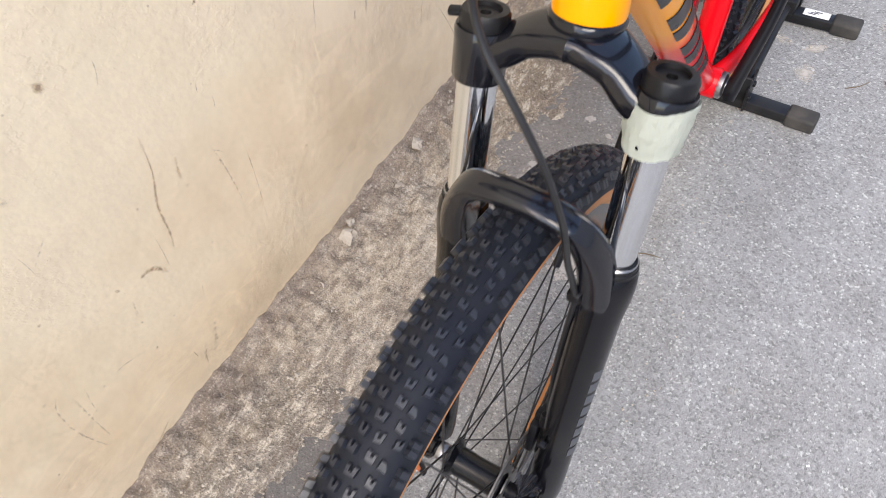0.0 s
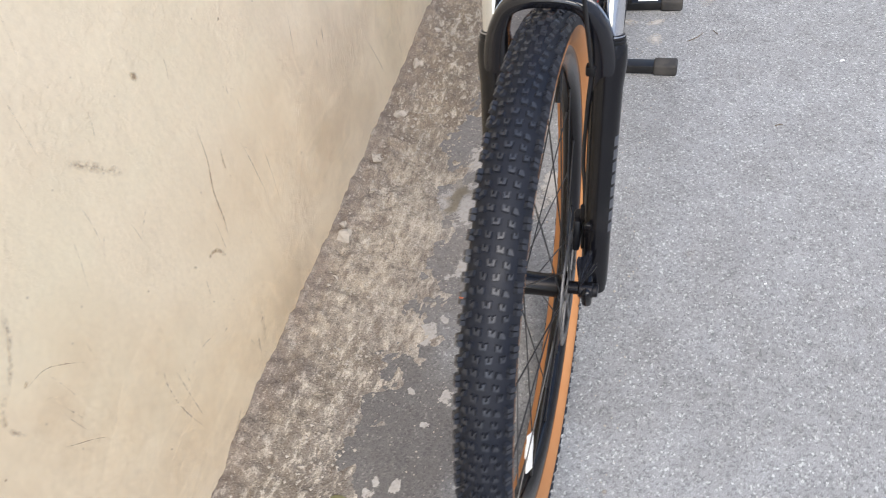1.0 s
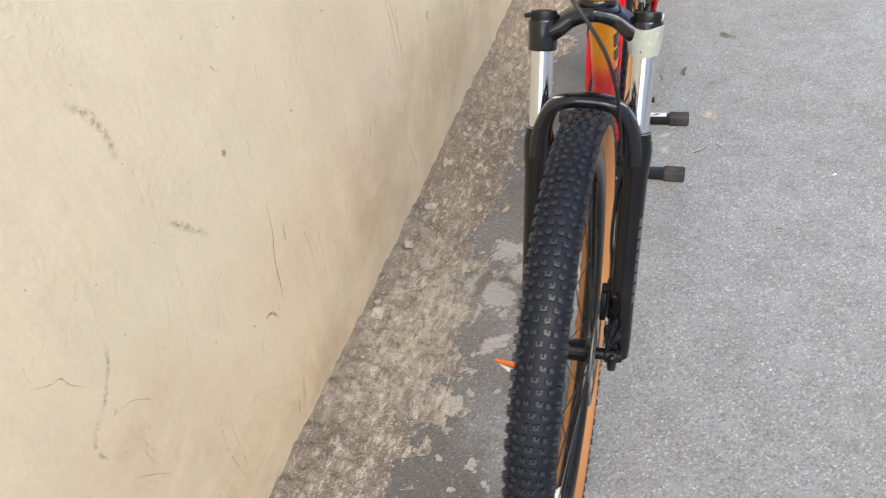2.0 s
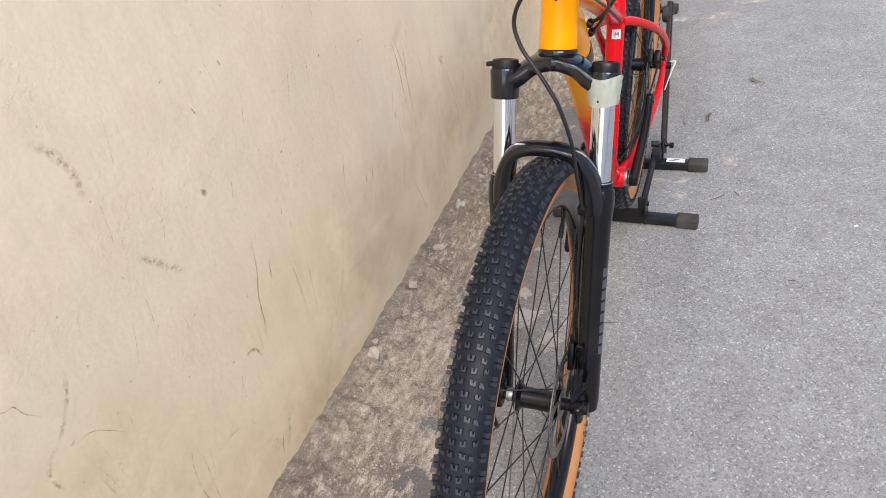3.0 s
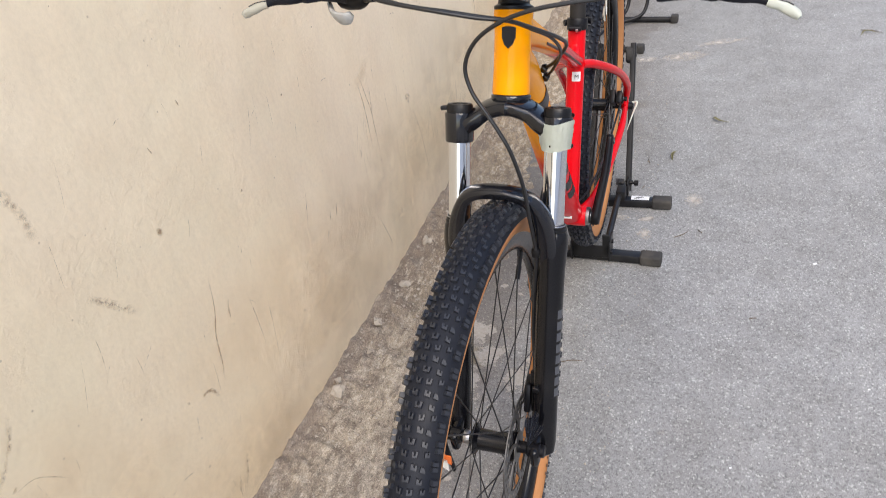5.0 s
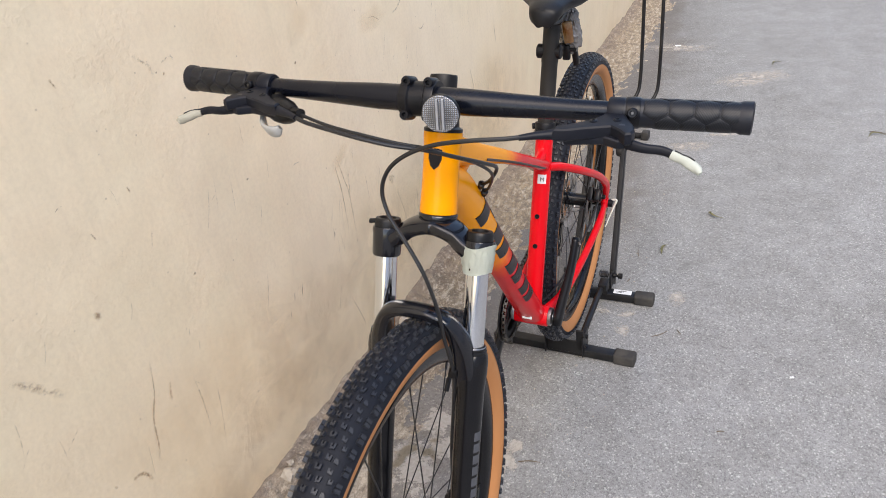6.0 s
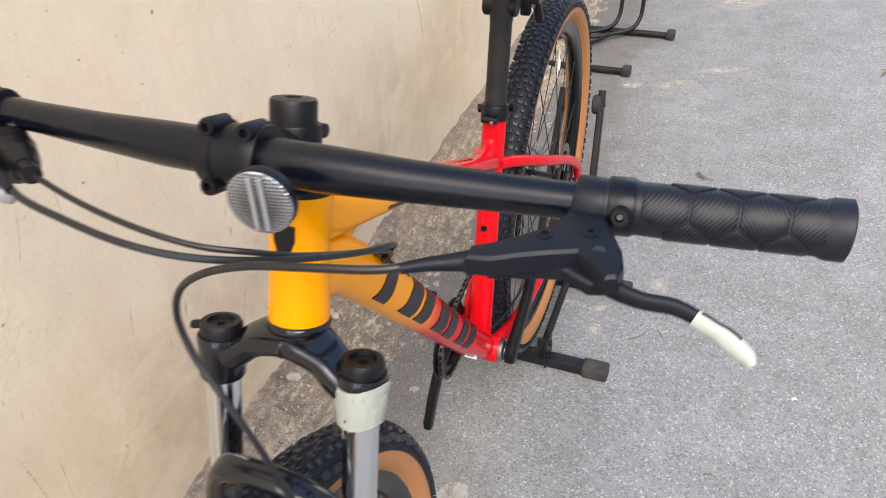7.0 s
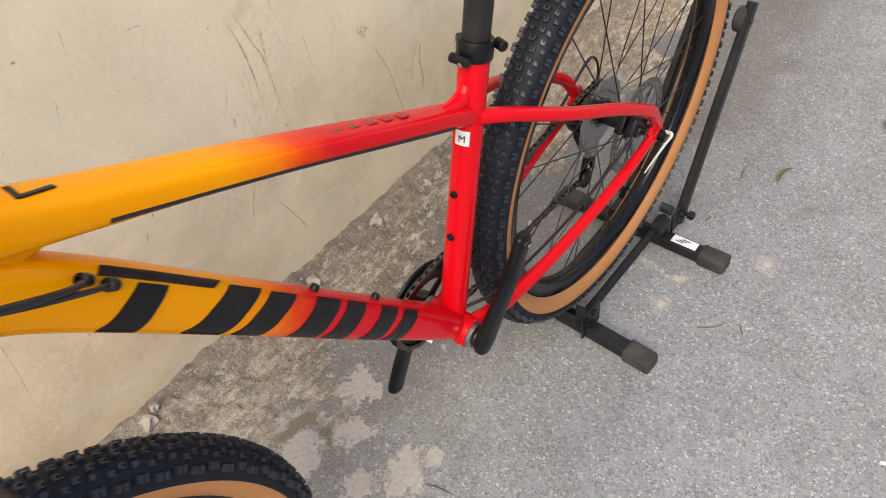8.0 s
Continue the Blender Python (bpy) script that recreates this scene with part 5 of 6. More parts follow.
rod(bm, FRONT + Vector((0.068, 0, 0)), FRONT + Vector((0.076, 0, 0)), 0.0095, 18)
axle_nut = part("axle_nut", bm, BLACK_ALLOY, bicycle, "black axle end nut", TURNED)
# a torn scrap of packing film, gathered at the nut and fanned up the leg in pleats
bm = bmesh.new()
rows = []
for i in range(9):
    f = i / 8
    row = []
    for k in range(37):
        u = k / 36
        w = radians(-7 + 44 * u)
        r = 0.004 + f * (0.036 + 0.016 * math.sin(math.pi * min(1.0, u * 1.25)) ** 2 + 0.004 * math.sin(u * 17))
        pleat = 0.0034 * f * abs(((u * 6.5) % 1.0) * 2 - 1) + 0.002 * noise.noise((u * 4, f * 3, 1.5))
        row.append(bm.verts.new(FRONT + Vector((0.051 + r * math.sin(w), -0.004 + 0.36 * r - pleat, 0.008 + r * math.cos(w)))))
    rows.append(row)
for r0, r1 in zip(rows, rows[1:]):
    for k in range(36):
        bm.faces.new((r0[k], r0[k + 1], r1[k + 1], r1[k]))
bmesh.ops.solidify(bm, geom=bm.faces[:], thickness=0.0005)
part("plastic_wrap", bm, SMOKY, axle_nut, "pleated scrap of glossy smoky film", sharp=25)


# -- stem, handlebar and controls --
BAR = Vector((0, 0.205, 0.999))
stem_root = head_at(0.140, 0.008)
bm = bmesh.new()
lathe(bm, [(0.0145, -0.020), (0.0192, -0.020), (0.0200, -0.018), (0.0200, 0.018), (0.0192, 0.020), (0.0145, 0.020)], stem_root, STEER, 32)
sweep(bm, [stem_root, stem_root.lerp(BAR, 0.5), BAR], [(0.017, 0.018), (0.0155, 0.016), (0.019, 0.019)], 20)
lathe(bm, [(0.016, -0.0215), (0.0225, -0.0215), (0.0232, -0.020), (0.0232, -0.011), (0.0210, -0.009), (0.0205, 0.009), (0.0232, 0.011), (0.0232, 0.020), (0.0225, 0.0215), (0.016, 0.0215)], BAR + Vector((-0.002, 0, 0)), X, 32)
stem = part("stem", bm, BLACK_ALLOY, bicycle, "black alloy stem")
for x in (-0.016, 0.012):
    for up in (0.0195, -0.0195):
        bm = bmesh.new()
        a = BAR + Vector((x, 0, 0)) + STEER * up
        lathe(bm, [(0, -0.004), (0.0066, -0.004), (0.0066, 0.016), (0.0056, 0.0185), (0.0030, 0.0185), (0.0028, 0.014), (0, 0.014)], a, AHEAD, 14)
        part("faceplate_bolt", bm, BLACK_ALLOY, stem)
part("spacer", lathe(bmesh.new(), [(0.0145, 0), (0.0255, 0), (0.0255, 0.004), (0.0205, 0.007), (0.0200, 0.014), (0.0145, 0.014)], head_at(0.1065), STEER, 32), BLACK_PLASTIC, stem)
part("steerer_cap", lathe(bmesh.new(), [(0.0145, 0), (0.0175, 0), (0.0176, 0.018), (0.0166, 0.0205), (0.0060, 0.0215), (0.0055, 0.018), (0, 0.018)], head_at(0.1575, 0.010), STEER, 32), BLACK_PLASTIC, stem, "black spacer and top cap")
for z in (0.128, 0.152):
    bm = bmesh.new()
    a = head_at(z, -0.015)
    rod(bm, a + Vector((-0.014, 0, 0)), a + Vector((0.014, 0, 0)), 0.0056, 12)
    part("pinch_bolt", bm, BLACK_ALLOY, stem)


def bar_at(x):
    """The handlebar's middle line: level at the stem, swept back and a little down to its ends."""
    f = max(0.0, (abs(x) - 0.05) / 0.314)
    return Vector((x, BAR.y + 0.031 * f ** 1.3, BAR.z - 0.007 * f))


xs = [-0.364, -0.30, -0.24, -0.18, -0.12, -0.06, -0.03, 0, 0.03, 0.06, 0.12, 0.18, 0.24, 0.30, 0.364]
handlebar = part("handlebar", tube([bar_at(x) for x in xs], [0.0111, 0.0111, 0.0112, 0.0118, 0.0135, 0.0158, 0.0159, 0.0159, 0.0159, 0.0158, 0.0135, 0.0118, 0.0112, 0.0111, 0.0111], 28, up=(0, 0, 1)), BAR_PAINT, bicycle, "wide satin black handlebar")


def grip_point(s, x, w, r):
    p = bar_at(s * x)
    return p + Vector((0, -math.cos(w), math.sin(w))) * r


for s in (1, -1):
    gx = [0.234, 0.236, 0.250, 0.254, 0.30, 0.352, 0.356, 0.366, 0.3675]
    gr = [0.0150, 0.0165, 0.0166, 0.0158, 0.0160, 0.0162, 0.0178, 0.0180, 0.0150]
    pts = [bar_at(s * x) for x in gx]
    bm = bmesh.new()
    rings = [[bm.verts.new(grip_point(s, x, 2 * math.pi * k / 32, r)) for k in range(32)] for x, r in zip(gx, gr)]
    for r0, r1 in zip(rings, rings[1:]):
        for k in range(32):
            bm.faces.new((r0[k], r0[(k + 1) % 32], r1[(k + 1) % 32], r1[k]))
    bm.faces.new(rings[0])
    bm.faces.new(rings[-1])
    grip = part("grip", bm, GRIP_RUBBER, handlebar, "black rubber grip with raised ribbed hexagons")
    for row in range(4):
        for col in range(4):
            cx, cw = 0.2690 + 0.0262 * col + (0.0131 if row % 2 else 0), radians(48 + 90 * row)
            if not 0.262 < cx < 0.350:
                continue
            bm = bmesh.new()
            corner = [(math.cos(radians(30 + 60 * j)) * 0.0147, math.sin(radians(30 + 60 * j)) * 0.0165 / 0.0165) for j in range(6)]
            fine = []
            for (x0, w0), (x1, w1) in zip(corner, corner[1:] + corner[:1]):
                fine += [(x0 + (x1 - x0) * k / 4, w0 + (w1 - w0) * k / 4) for k in range(4)]
            fine = [(min(max(x, 0.2555 - cx), 0.3545 - cx), w) for x, w in fine]
            ring = [[bm.verts.new(grip_point(s, cx + x * f, cw + w * f, r)) for x, w in fine] for f, r in ((0.985, 0.0154), (0.975, 0.0165), (0.94, 0.0168), (0.62, 0.0169), (0.3, 0.0169))]
            for r0, r1 in zip(ring, ring[1:]):
                for j in range(24):
                    bm.faces.new((r0[j], r0[(j + 1) % 24], r1[(j + 1) % 24], r1[j]))
            bm.faces.new(ring[-1])
            part("pad", bm, PAD_RUBBER, grip, sharp=40)
    bm = lathe(bmesh.new(), [(0.012, -0.007), (0.0168, -0.007), (0.0174, -0.005), (0.0174, 0.007), (0.0168, 0.0085), (0.012, 0.0085)], bar_at(s * 0.243), (bar_at(s * 0.25) - bar_at(s * 0.236)), 32)
    ring = part("lock_ring", bm, BLACK_ALLOY, handlebar, "black grip lock ring")
    a = bar_at(s * 0.246) + Vector((0, -0.0165, 0.006))
    bm = lathe(bmesh.new(), [(0, 0.0), (0.0058, 0.0), (0.0058, 0.005), (0.0045, 0.0065), (0.0026, 0.0065), (0.0024, 0.003), (0, 0.003)], a, (0, -0.94, 0.34), 16)
    bolt = part("ring_bolt", bm, BLACK_ALLOY, handlebar)
    part("socket", rod(bmesh.new(), a + Vector((0, -0.0028, 0.0010)), a + Vector((0, -0.0047, 0.0017)), 0.0022, 6), DARK_STEEL, bolt)

def slab(bm, plan, z0, z1, edge):
    """A flat body of the given outline, its rims rounded off."""
    own = bmesh.new()
    low = [own.verts.new((x, y, z0)) for x, y in plan]
    top = [own.verts.new((x, y, z1)) for x, y in plan]
    own.faces.new(low[::-1])
    own.faces.new(top)
    for k in range(len(plan)):
        own.faces.new((low[k], low[(k + 1) % len(plan)], top[(k + 1) % len(plan)], top[k]))
    bmesh.ops.recalc_face_normals(own, faces=own.faces)
    rims = [e for e in own.edges if abs(e.verts[0].co.z - e.verts[1].co.z) < 1e-6]
    bmesh.ops.bevel(own, geom=rims, offset=edge, segments=3, profile=0.6, affect="EDGES")
    me = bpy.data.meshes.new("slab")
    own.to_mesh(me)
    own.free()
    bm.from_mesh(me)
    bpy.data.meshes.remove(me)
    return bm


# brake levers: clamp, body, blade wrapped in pale paper at its end
for s, q in ((1, 0.78), (-1, 0.76)):
    c = bar_at(s * 0.222)
    bm = lathe(bmesh.new(), [(0.0112, -0.009), (0.0155, -0.009), (0.0163, -0.007), (0.0163, 0.007), (0.0155, 0.009), (0.0112, 0.009)], c + Vector((s * 0.005, 0, 0)), X, 28)
    plan = ((0.172, 0.1475), (0.186, 0.1495), (0.200, 0.1570), (0.216, 0.1640), (0.229, 0.1690), (0.237, 0.1630), (0.2465, 0.1515), (0.2530, 0.1545), (0.2550, 0.1640), (0.2520, 0.1770), (0.2430, 0.1950), (0.2385, 0.2060), (0.2370, 0.2160), (0.2160, 0.2160), (0.2150, 0.2010), (0.2075, 0.1865), (0.1930, 0.1735), (0.1820, 0.1650), (0.172, 0.1590))
    slab(bm, [(s * x, y) for x, y in plan], 0.9845, 0.9995, 0.0045)
    under = ((0.182, 0.1555), (0.202, 0.1620), (0.222, 0.1660), (0.238, 0.1580), (0.2455, 0.1600), (0.2470, 0.1680), (0.2420, 0.1760), (0.228, 0.1800), (0.205, 0.1760), (0.190, 0.1680))
    slab(bm, [(s * x, y) for x, y in under], 0.9770, 0.9880, 0.004)
    sweep(bm, [(s * 0.180, 0.157, 0.991), (s * 0.166, 0.151, 0.991), (s * 0.152, 0.1450, 0.991), (s * 0.138, 0.1375, 0.9905)], [(0.0070, 0.0070), (0.0054, 0.0054), (0.0042, 0.0042), (0.0032, 0.0032)], 14, up=(0, 0, 1))
    lever = part("brake_lever", bm, LEVER_METAL, bicycle, "black hydraulic brake lever body")
    bm = bmesh.new()
    sweep(bm, spline([(s * 0.236, 0.169, 0.986), (s * 0.250, 0.163, 0.983), (s * 0.266, 0.160, 0.981), (s * 0.283, 0.161, 0.980), (s * 0.297, 0.1582, 0.977), (s * 0.306, 0.1542, 0.974)], 6), [(0.0045, 0.0068), (0.004, 0.0060), (0.0036, 0.0052), (0.0035, 0.0050), (0.0032, 0.0045), (0.0022, 0.0030)], 14, up=(0, 1, 0), power=2.4)
    part("blade", bm, LEVER_METAL, lever, "black lever blade")
    bm = bmesh.new()
    sweep(bm, spline([(s * 0.294, 0.1578, 0.9770), (s * 0.304, 0.1552, 0.9748), (s * 0.314, 0.1515, 0.9715), (s * 0.321, 0.1480, 0.9685), (s * 0.3245, 0.1445, 0.9660)], 6), [(q * 0.0046, q * 0.0062), (q * 0.0050, q * 0.0066), (q * 0.0054, q * 0.0074), (q * 0.0054, q * 0.0074), (q * 0.0026, q * 0.0040)], 20, up=(0, 1, 0), power=2.2)
    for v in bm.verts:
        v.co += noise.noise_vector(v.co * 90) * 0.0012
    skin = BVHTree.FromBMesh(bm)
    part("paper_wrap", bm, TIP_PAPER if s > 0 else DULL_PAPER, lever, "white tissue wrapped round the lever tip" if s > 0 else "dull beige paper on the lever tip", sharp=50)
    seam = [skin.ray_cast(Vector((s * p.x, p.y, 1.0)), Vector((0, 0, -1)))[0] for p in spline([(0.297, 0.1580, 0), (0.304, 0.1562, 0), (0.311, 0.1538, 0), (0.3175, 0.1507, 0)], 6)]
    seam = [p + Vector((0, 0, 0.0005)) for p in seam if p]
    part("seam", tube(seam, 0.0008, 8, up=(0, 0, 1)), PRINT, lever, "dark folded seam in the wrap")
    bm = rod(bmesh.new(), (s * 0.240, 0.175, 0.978), (s * 0.240, 0.172, 0.9995), 0.0042, 12)
    part("pivot_pin", bm, DARK_STEEL, lever)
    for x, y in ((0.209, 0.178), (0.233, 0.186)):
        part("lever_bolt", lathe(bmesh.new(), [(0, 0.0), (0.0046, 0.0), (0.0046, 0.0012), (0.0036, 0.0018), (0.0020, 0.0018), (0.0018, 0.0006), (0, 0.0006)], (s * x, y, 0.9988), (0, 0, 1), 16), BLACK_ALLOY, lever)

bm = bmesh.new()
sweep(bm, spline([(-0.208, 0.204, 0.980), (-0.196, 0.192, 0.976), (-0.178, 0.180, 0.978), (-0.165, 0.173, 0.981), (-0.162, 0.1715, 0.9815), (-0.148, 0.164, 0.984)], 6), [(0.012, 0.013), (0.016, 0.0165), (0.014, 0.015), (0.009, 0.009), (0.007, 0.007), (0.0065, 0.0065)], 18, up=(0, 1, 0), power=2.6)
shifter = part("gear_shifter", bm, BLACK_PLASTIC, bicycle, "black gear shifter pod with a pale paddle")
bm = bmesh.new()
sweep(bm, spline([(-0.222, 0.187, 0.968), (-0.214, 0.176, 0.960), (-0.203, 0.168, 0.956), (-0.191, 0.165, 0.957), (-0.184, 0.167, 0.962)], 6), [(0.004, 0.003), (0.010, 0.0034), (0.0115, 0.0034), (0.010, 0.0034), (0.004, 0.003)], 16, up=(0, 0.6, -0.8), power=2.4)
part("paddle", bm, GREY_PLASTIC, shifter, "pale grey paddle")

bm = lathe(bmesh.new(), [(0, 0.0), (0.0212, 0.0), (0.0218, 0.002), (0.0218, 0.0075), (0.0212, 0.0085), (0.0195, 0.0085)], (0, 0, 0), (0, 0, 1), 40)
front_reflector = part("front_reflector", bm, BLACK_PLASTIC, bicycle, "round clear reflector on the stem", Matrix.Translation((0.040, 0.166, 1.001)) @ pose(0, 0, 0, 86, 0, 6))
part("lens", lathe(bmesh.new(), [(0, 0.0105), (0.010, 0.0103), (0.0206, 0.0096), (0.0214, 0.0088), (0.0214, 0.006), (0, 0.006)], (0, 0, 0), (0, 0, 1), 40), LENS, front_reflector, "clear prismatic lens")
for x in (-0.0035, 0.0035):
    bm = block(bmesh.new(), (0.0028, 0.036, 0.0012), V(x, 0, 0.0108), 0.0004, 1)
    part("rib", bm, RIB_CLEAR, front_reflector)
bm = bmesh.new()
block(bm, (0.012, 0.008, 0.030), V(-0.006, 0.0, -0.014), 0.002, 1)
rod(bm, (-0.016, 0.004, -0.034), (0.006, 0.004, -0.034), 0.004, 10)
part("bracket", bm, BLACK_PLASTIC, front_reflector)

# -- hoses and cables --
bm = tube(spline([(0.144, 0.141, 0.991), (0.124, 0.133, 0.990), (0.084, 0.128, 0.986), (0.043, 0.128, 0.977), (0.006, 0.130, 0.960), (-0.020, 0.133, 0.937), (-0.032, 0.134, 0.908), (-0.024, 0.128, 0.880), (-0.006, 0.121, 0.856), (0.010, 0.116, 0.833), (0.024, 0.112, 0.808), (0.038, 0.110, 0.762), (0.044, 0.110, 0.715), (0.047, 0.116, 0.680), (0.049, 0.119, 0.648), (0.046, 0.118, 0.600), (0.044, 0.104, 0.530), (0.047, 0.092, 0.492), (0.049, 0.083, 0.462)], 8), 0.0026, 10)
part("brake_hose", bm, HOSE, bicycle, "black front brake hose")
bm = tube(spline([(-0.144, 0.141, 0.991), (-0.125, 0.134, 0.988), (-0.094, 0.129, 0.984), (-0.049, 0.125, 0.978), (-0.012, 0.131, 0.970), (0.022, 0.148, 0.960), (0.046, 0.190, 0.934), (0.062, 0.236, 0.907), (0.064, 0.280, 0.880), (0.042, 0.316, 0.842), (0.022, 0.330, 0.824)], 8), 0.0026, 10)
part("brake_hose", bm, HOSE, bicycle, "black rear brake hose into the down tube")
bm = tube(spline([(-0.152, 0.166, 0.983), (-0.105, 0.155, 0.976), (-0.052, 0.146, 0.972), (-0.010, 0.148, 0.965), (0.018, 0.161, 0.956), (0.038, 0.188, 0.936), (0.054, 0.228, 0.910), (0.056, 0.282, 0.870), (0.038, 0.324, 0.828), (0.022, 0.342, 0.806)], 8), 0.0022, 10)
part("gear_cable", bm, HOSE, bicycle, "black gear cable into the down tube")
bm = bmesh.new()
for p in ((0.024, 0.328, 0.826), (0.024, 0.340, 0.808)):
    lathe(bm, [(0.0028, -0.008), (0.0048, -0.006), (0.0052, 0.004), (0.0028, 0.005)], p, (0.35, -0.5, 0.75), 14)
part("cable_port", bm, BLACK_PLASTIC, bike_frame)
bm = block(bmesh.new(), (0.012, 0.012, 0.014), V(0.050, 0.123, 0.652), 0.003, 2)
part("hose_clip", bm, BLACK_PLASTIC, fork)

# -- cranks, chain and gears --
CR = Vector((0, 0.42, 0.9075))
bm = bmesh.new()
rod(bm, CRANK + Vector((-0.058, 0, 0)), CRANK + Vector((0.058, 0, 0)), 0.0125, 24)
crankset = part("crankset", bm, STEEL, bicycle, "bare crankset without pedals")
lathe_cup = [(0.0125, 0.036), (0.0195, 0.036), (0.0200, 0.038), (0.0200, 0.043), (0.0150, 0.046), (0.0125, 0.046)]
for s in (1, -1):
    part("bearing_cup", lathe(bmesh.new(), lathe_cup, CRANK, (s, 0, 0), 28), STEEL, crankset, "bright bearing cup")
    bm = bmesh.new()
    base = CRANK + Vector((0.056 * s, 0, 0))
    pts = [base - CR * 0.016 * s, base, base + CR * 0.03 * s + Vector((0.004 * s, 0, 0)), base + CR * 0.10 * s + Vector((0.014 * s, 0, 0)), base + CR * 0.155 * s + Vector((0.018 * s, 0, 0)), base + CR * 0.172 * s + Vector((0.018 * s, 0, 0)), base + CR * 0.178 * s + Vector((0.018 * s, 0, 0))]
    sweep(bm, spline(pts, 4), [(0.009, 0.012), (0.011, 0.019), (0.0098, 0.0175), (0.0085, 0.0152), (0.0080, 0.0155), (0.0076, 0.0150), (0.006, 0.009)], 20, power=2.8)
    arm = part("crank_arm", bm, BLACK_ALLOY, crankset, "black crank arm")
    hole = base + CR * 0.165 * s
    bm = lathe(bmesh.new(), [(0.0, 0.012), (0.0062, 0.0125), (0.0072, 0.028), (0.0062, 0.0282), (0.0055, 0.026), (0, 0.026)], hole, (s, 0, 0), 18)
    part("pedal_thread", bm, DARK_STEEL, arm)
bm = bmesh.new()
n = 64
for dx in (-0.0015, 0.0015):
    inner = [bm.verts.new(CRANK + Vector((-0.047 + dx, 0.046 * math.cos(2 * math.pi * j / n), 0.046 * math.sin(2 * math.pi * j / n)))) for j in range(n)]
    outer = [bm.verts.new(CRANK + Vector((-0.047 + dx, (0.064 if j % 2 else 0.060) * math.cos(2 * math.pi * j / n), (0.064 if j % 2 else 0.060) * math.sin(2 * math.pi * j / n)))) for j in range(n)]
    for j in range(n):
        bm.faces.new((inner[j], inner[(j + 1) % n], outer[(j + 1) % n], outer[j]))
for k in range(4):
    w = 2 * math.pi * k / 4 + 0.5
    sweep(bm, [CRANK + Vector((-0.049, 0, 0)), CRANK + Vector((-0.049, 0.052 * math.cos(w), 0.052 * math.sin(w)))], [(0.003, 0.010), (0.003, 0.006)], 10)
part("chainring", bm, BLACK_ALLOY, crankset, "black chainring")
bm = lathe(bmesh.new(), [(0.050, -0.002), (0.071, -0.002), (0.072, 0), (0.071, 0.002), (0.050, 0.002)], CRANK + Vector((-0.055, 0, 0)), X, 48)
part("chain_guard", bm, BLACK_PLASTIC, crankset, "black chain guard ring")

bm = bmesh.new()
for k, r in enumerate((0.062, 0.055, 0.048, 0.042, 0.036, 0.031, 0.026)):
    x = -0.028 - 0.0042 * k
    m = 40
    ring = [bm.verts.new(REAR + Vector((x, (r if j % 2 else r - 0.004) * math.cos(2 * math.pi * j / m), (r if j % 2 else r - 0.004) * math.sin(2 * math.pi * j / m)))) for j in range(m)]
    ring2 = [bm.verts.new(v.co + Vector((0.0018, 0, 0))) for v in ring]
    bm.faces.new(ring)
    bm.faces.new(ring2[::-1])
    for j in range(m):
        bm.faces.new((ring[j], ring[(j + 1) % m], ring2[(j + 1) % m], ring2[j]))
part("cassette", bm, DARK_STEEL, bicycle, "steel gear cassette")
bm = lathe(bmesh.new(), [(0.025, 0.0), (0.074, 0.004), (0.077, 0.004), (0.077, 0.0055), (0.074, 0.0055), (0.025, 0.0015)], REAR + Vector((-0.026, 0, 0)), (1, 0, 0), 48)
guard = part("spoke_guard", bm, CLEAR, bicycle, "clear plastic spoke guard")

CX = -0.045
low = Vector((CX, 1.125, 0.265))
path = [Vector((CX, CRANK.y - 0.005 + 0.062 * math.cos(w), CRANK.z + 0.062 * math.sin(w))) for w in np.linspace(radians(95), radians(262), 14)]
path += [Vector((CX, 0.80, 0.265)), Vector((CX, 0.95, 0.262)), Vector((CX, 1.085, 0.242)), Vector((CX, 1.115, 0.228)), Vector((CX, 1.135, 0.245)), Vector((CX, 1.125, 0.285)), Vector((CX, 1.150, 0.330))]
path += [Vector((CX, REAR.y + 0.046 * math.cos(w), REAR.z + 0.046 * math.sin(w))) for w in np.linspace(radians(-40), radians(98), 9)]
path += [Vector((CX, 0.95, 0.428)), Vector((CX, 0.80, 0.408))]
bm = bmesh.new()
length, spots = 0.0, []
loop = path + [path[0]]
for a, b in zip(loop, loop[1:]):
    seg = (b - a).length
    k = math.ceil(length / 0.0127)
    while k * 0.0127 < length + seg:
        spots.append((a.lerp(b, (k * 0.0127 - length) / seg), (b - a).normalized()))
        k += 1
    length += seg
for k, (p, w) in enumerate(spots):
    turn = math.atan2(w.z, w.y)
    for dx in (-0.0026, 0.0026):
        block(bm, (0.0011, 0.0150, 0.0080 if k % 2 else 0.0070), Matrix.Translation(p + Vector((dx * (1.25 if k % 2 else 0.9), 0, 0))) @ Matrix.Rotation(turn, 4, "X"), 0.0)
    block(bm, (0.0046, 0.006, 0.006), Matrix.Translation(p) @ Matrix.Rotation(turn, 4, "X"), 0.0)
part("chain", bm, DARK_STEEL, bicycle, "dark oiled steel chain")
bm = bmesh.new()
block(bm, (0.024, 0.040, 0.034), V(-0.078, 1.128, 0.345) @ pose(0, 0, 0, 25, 0, 0), 0.007, 3)
block(bm, (0.006, 0.022, 0.100), V(-0.052, 1.122, 0.262) @ pose(0, 0, 0, -15, 0, 0), 0.004, 2)
sweep(bm, spline([(-0.080, 1.135, 0.36), (-0.074, 1.13, 0.31), (-0.056, 1.124, 0.285)], 5), [(0.009, 0.012), (0.009, 0.010), (0.006, 0.008)], 12)
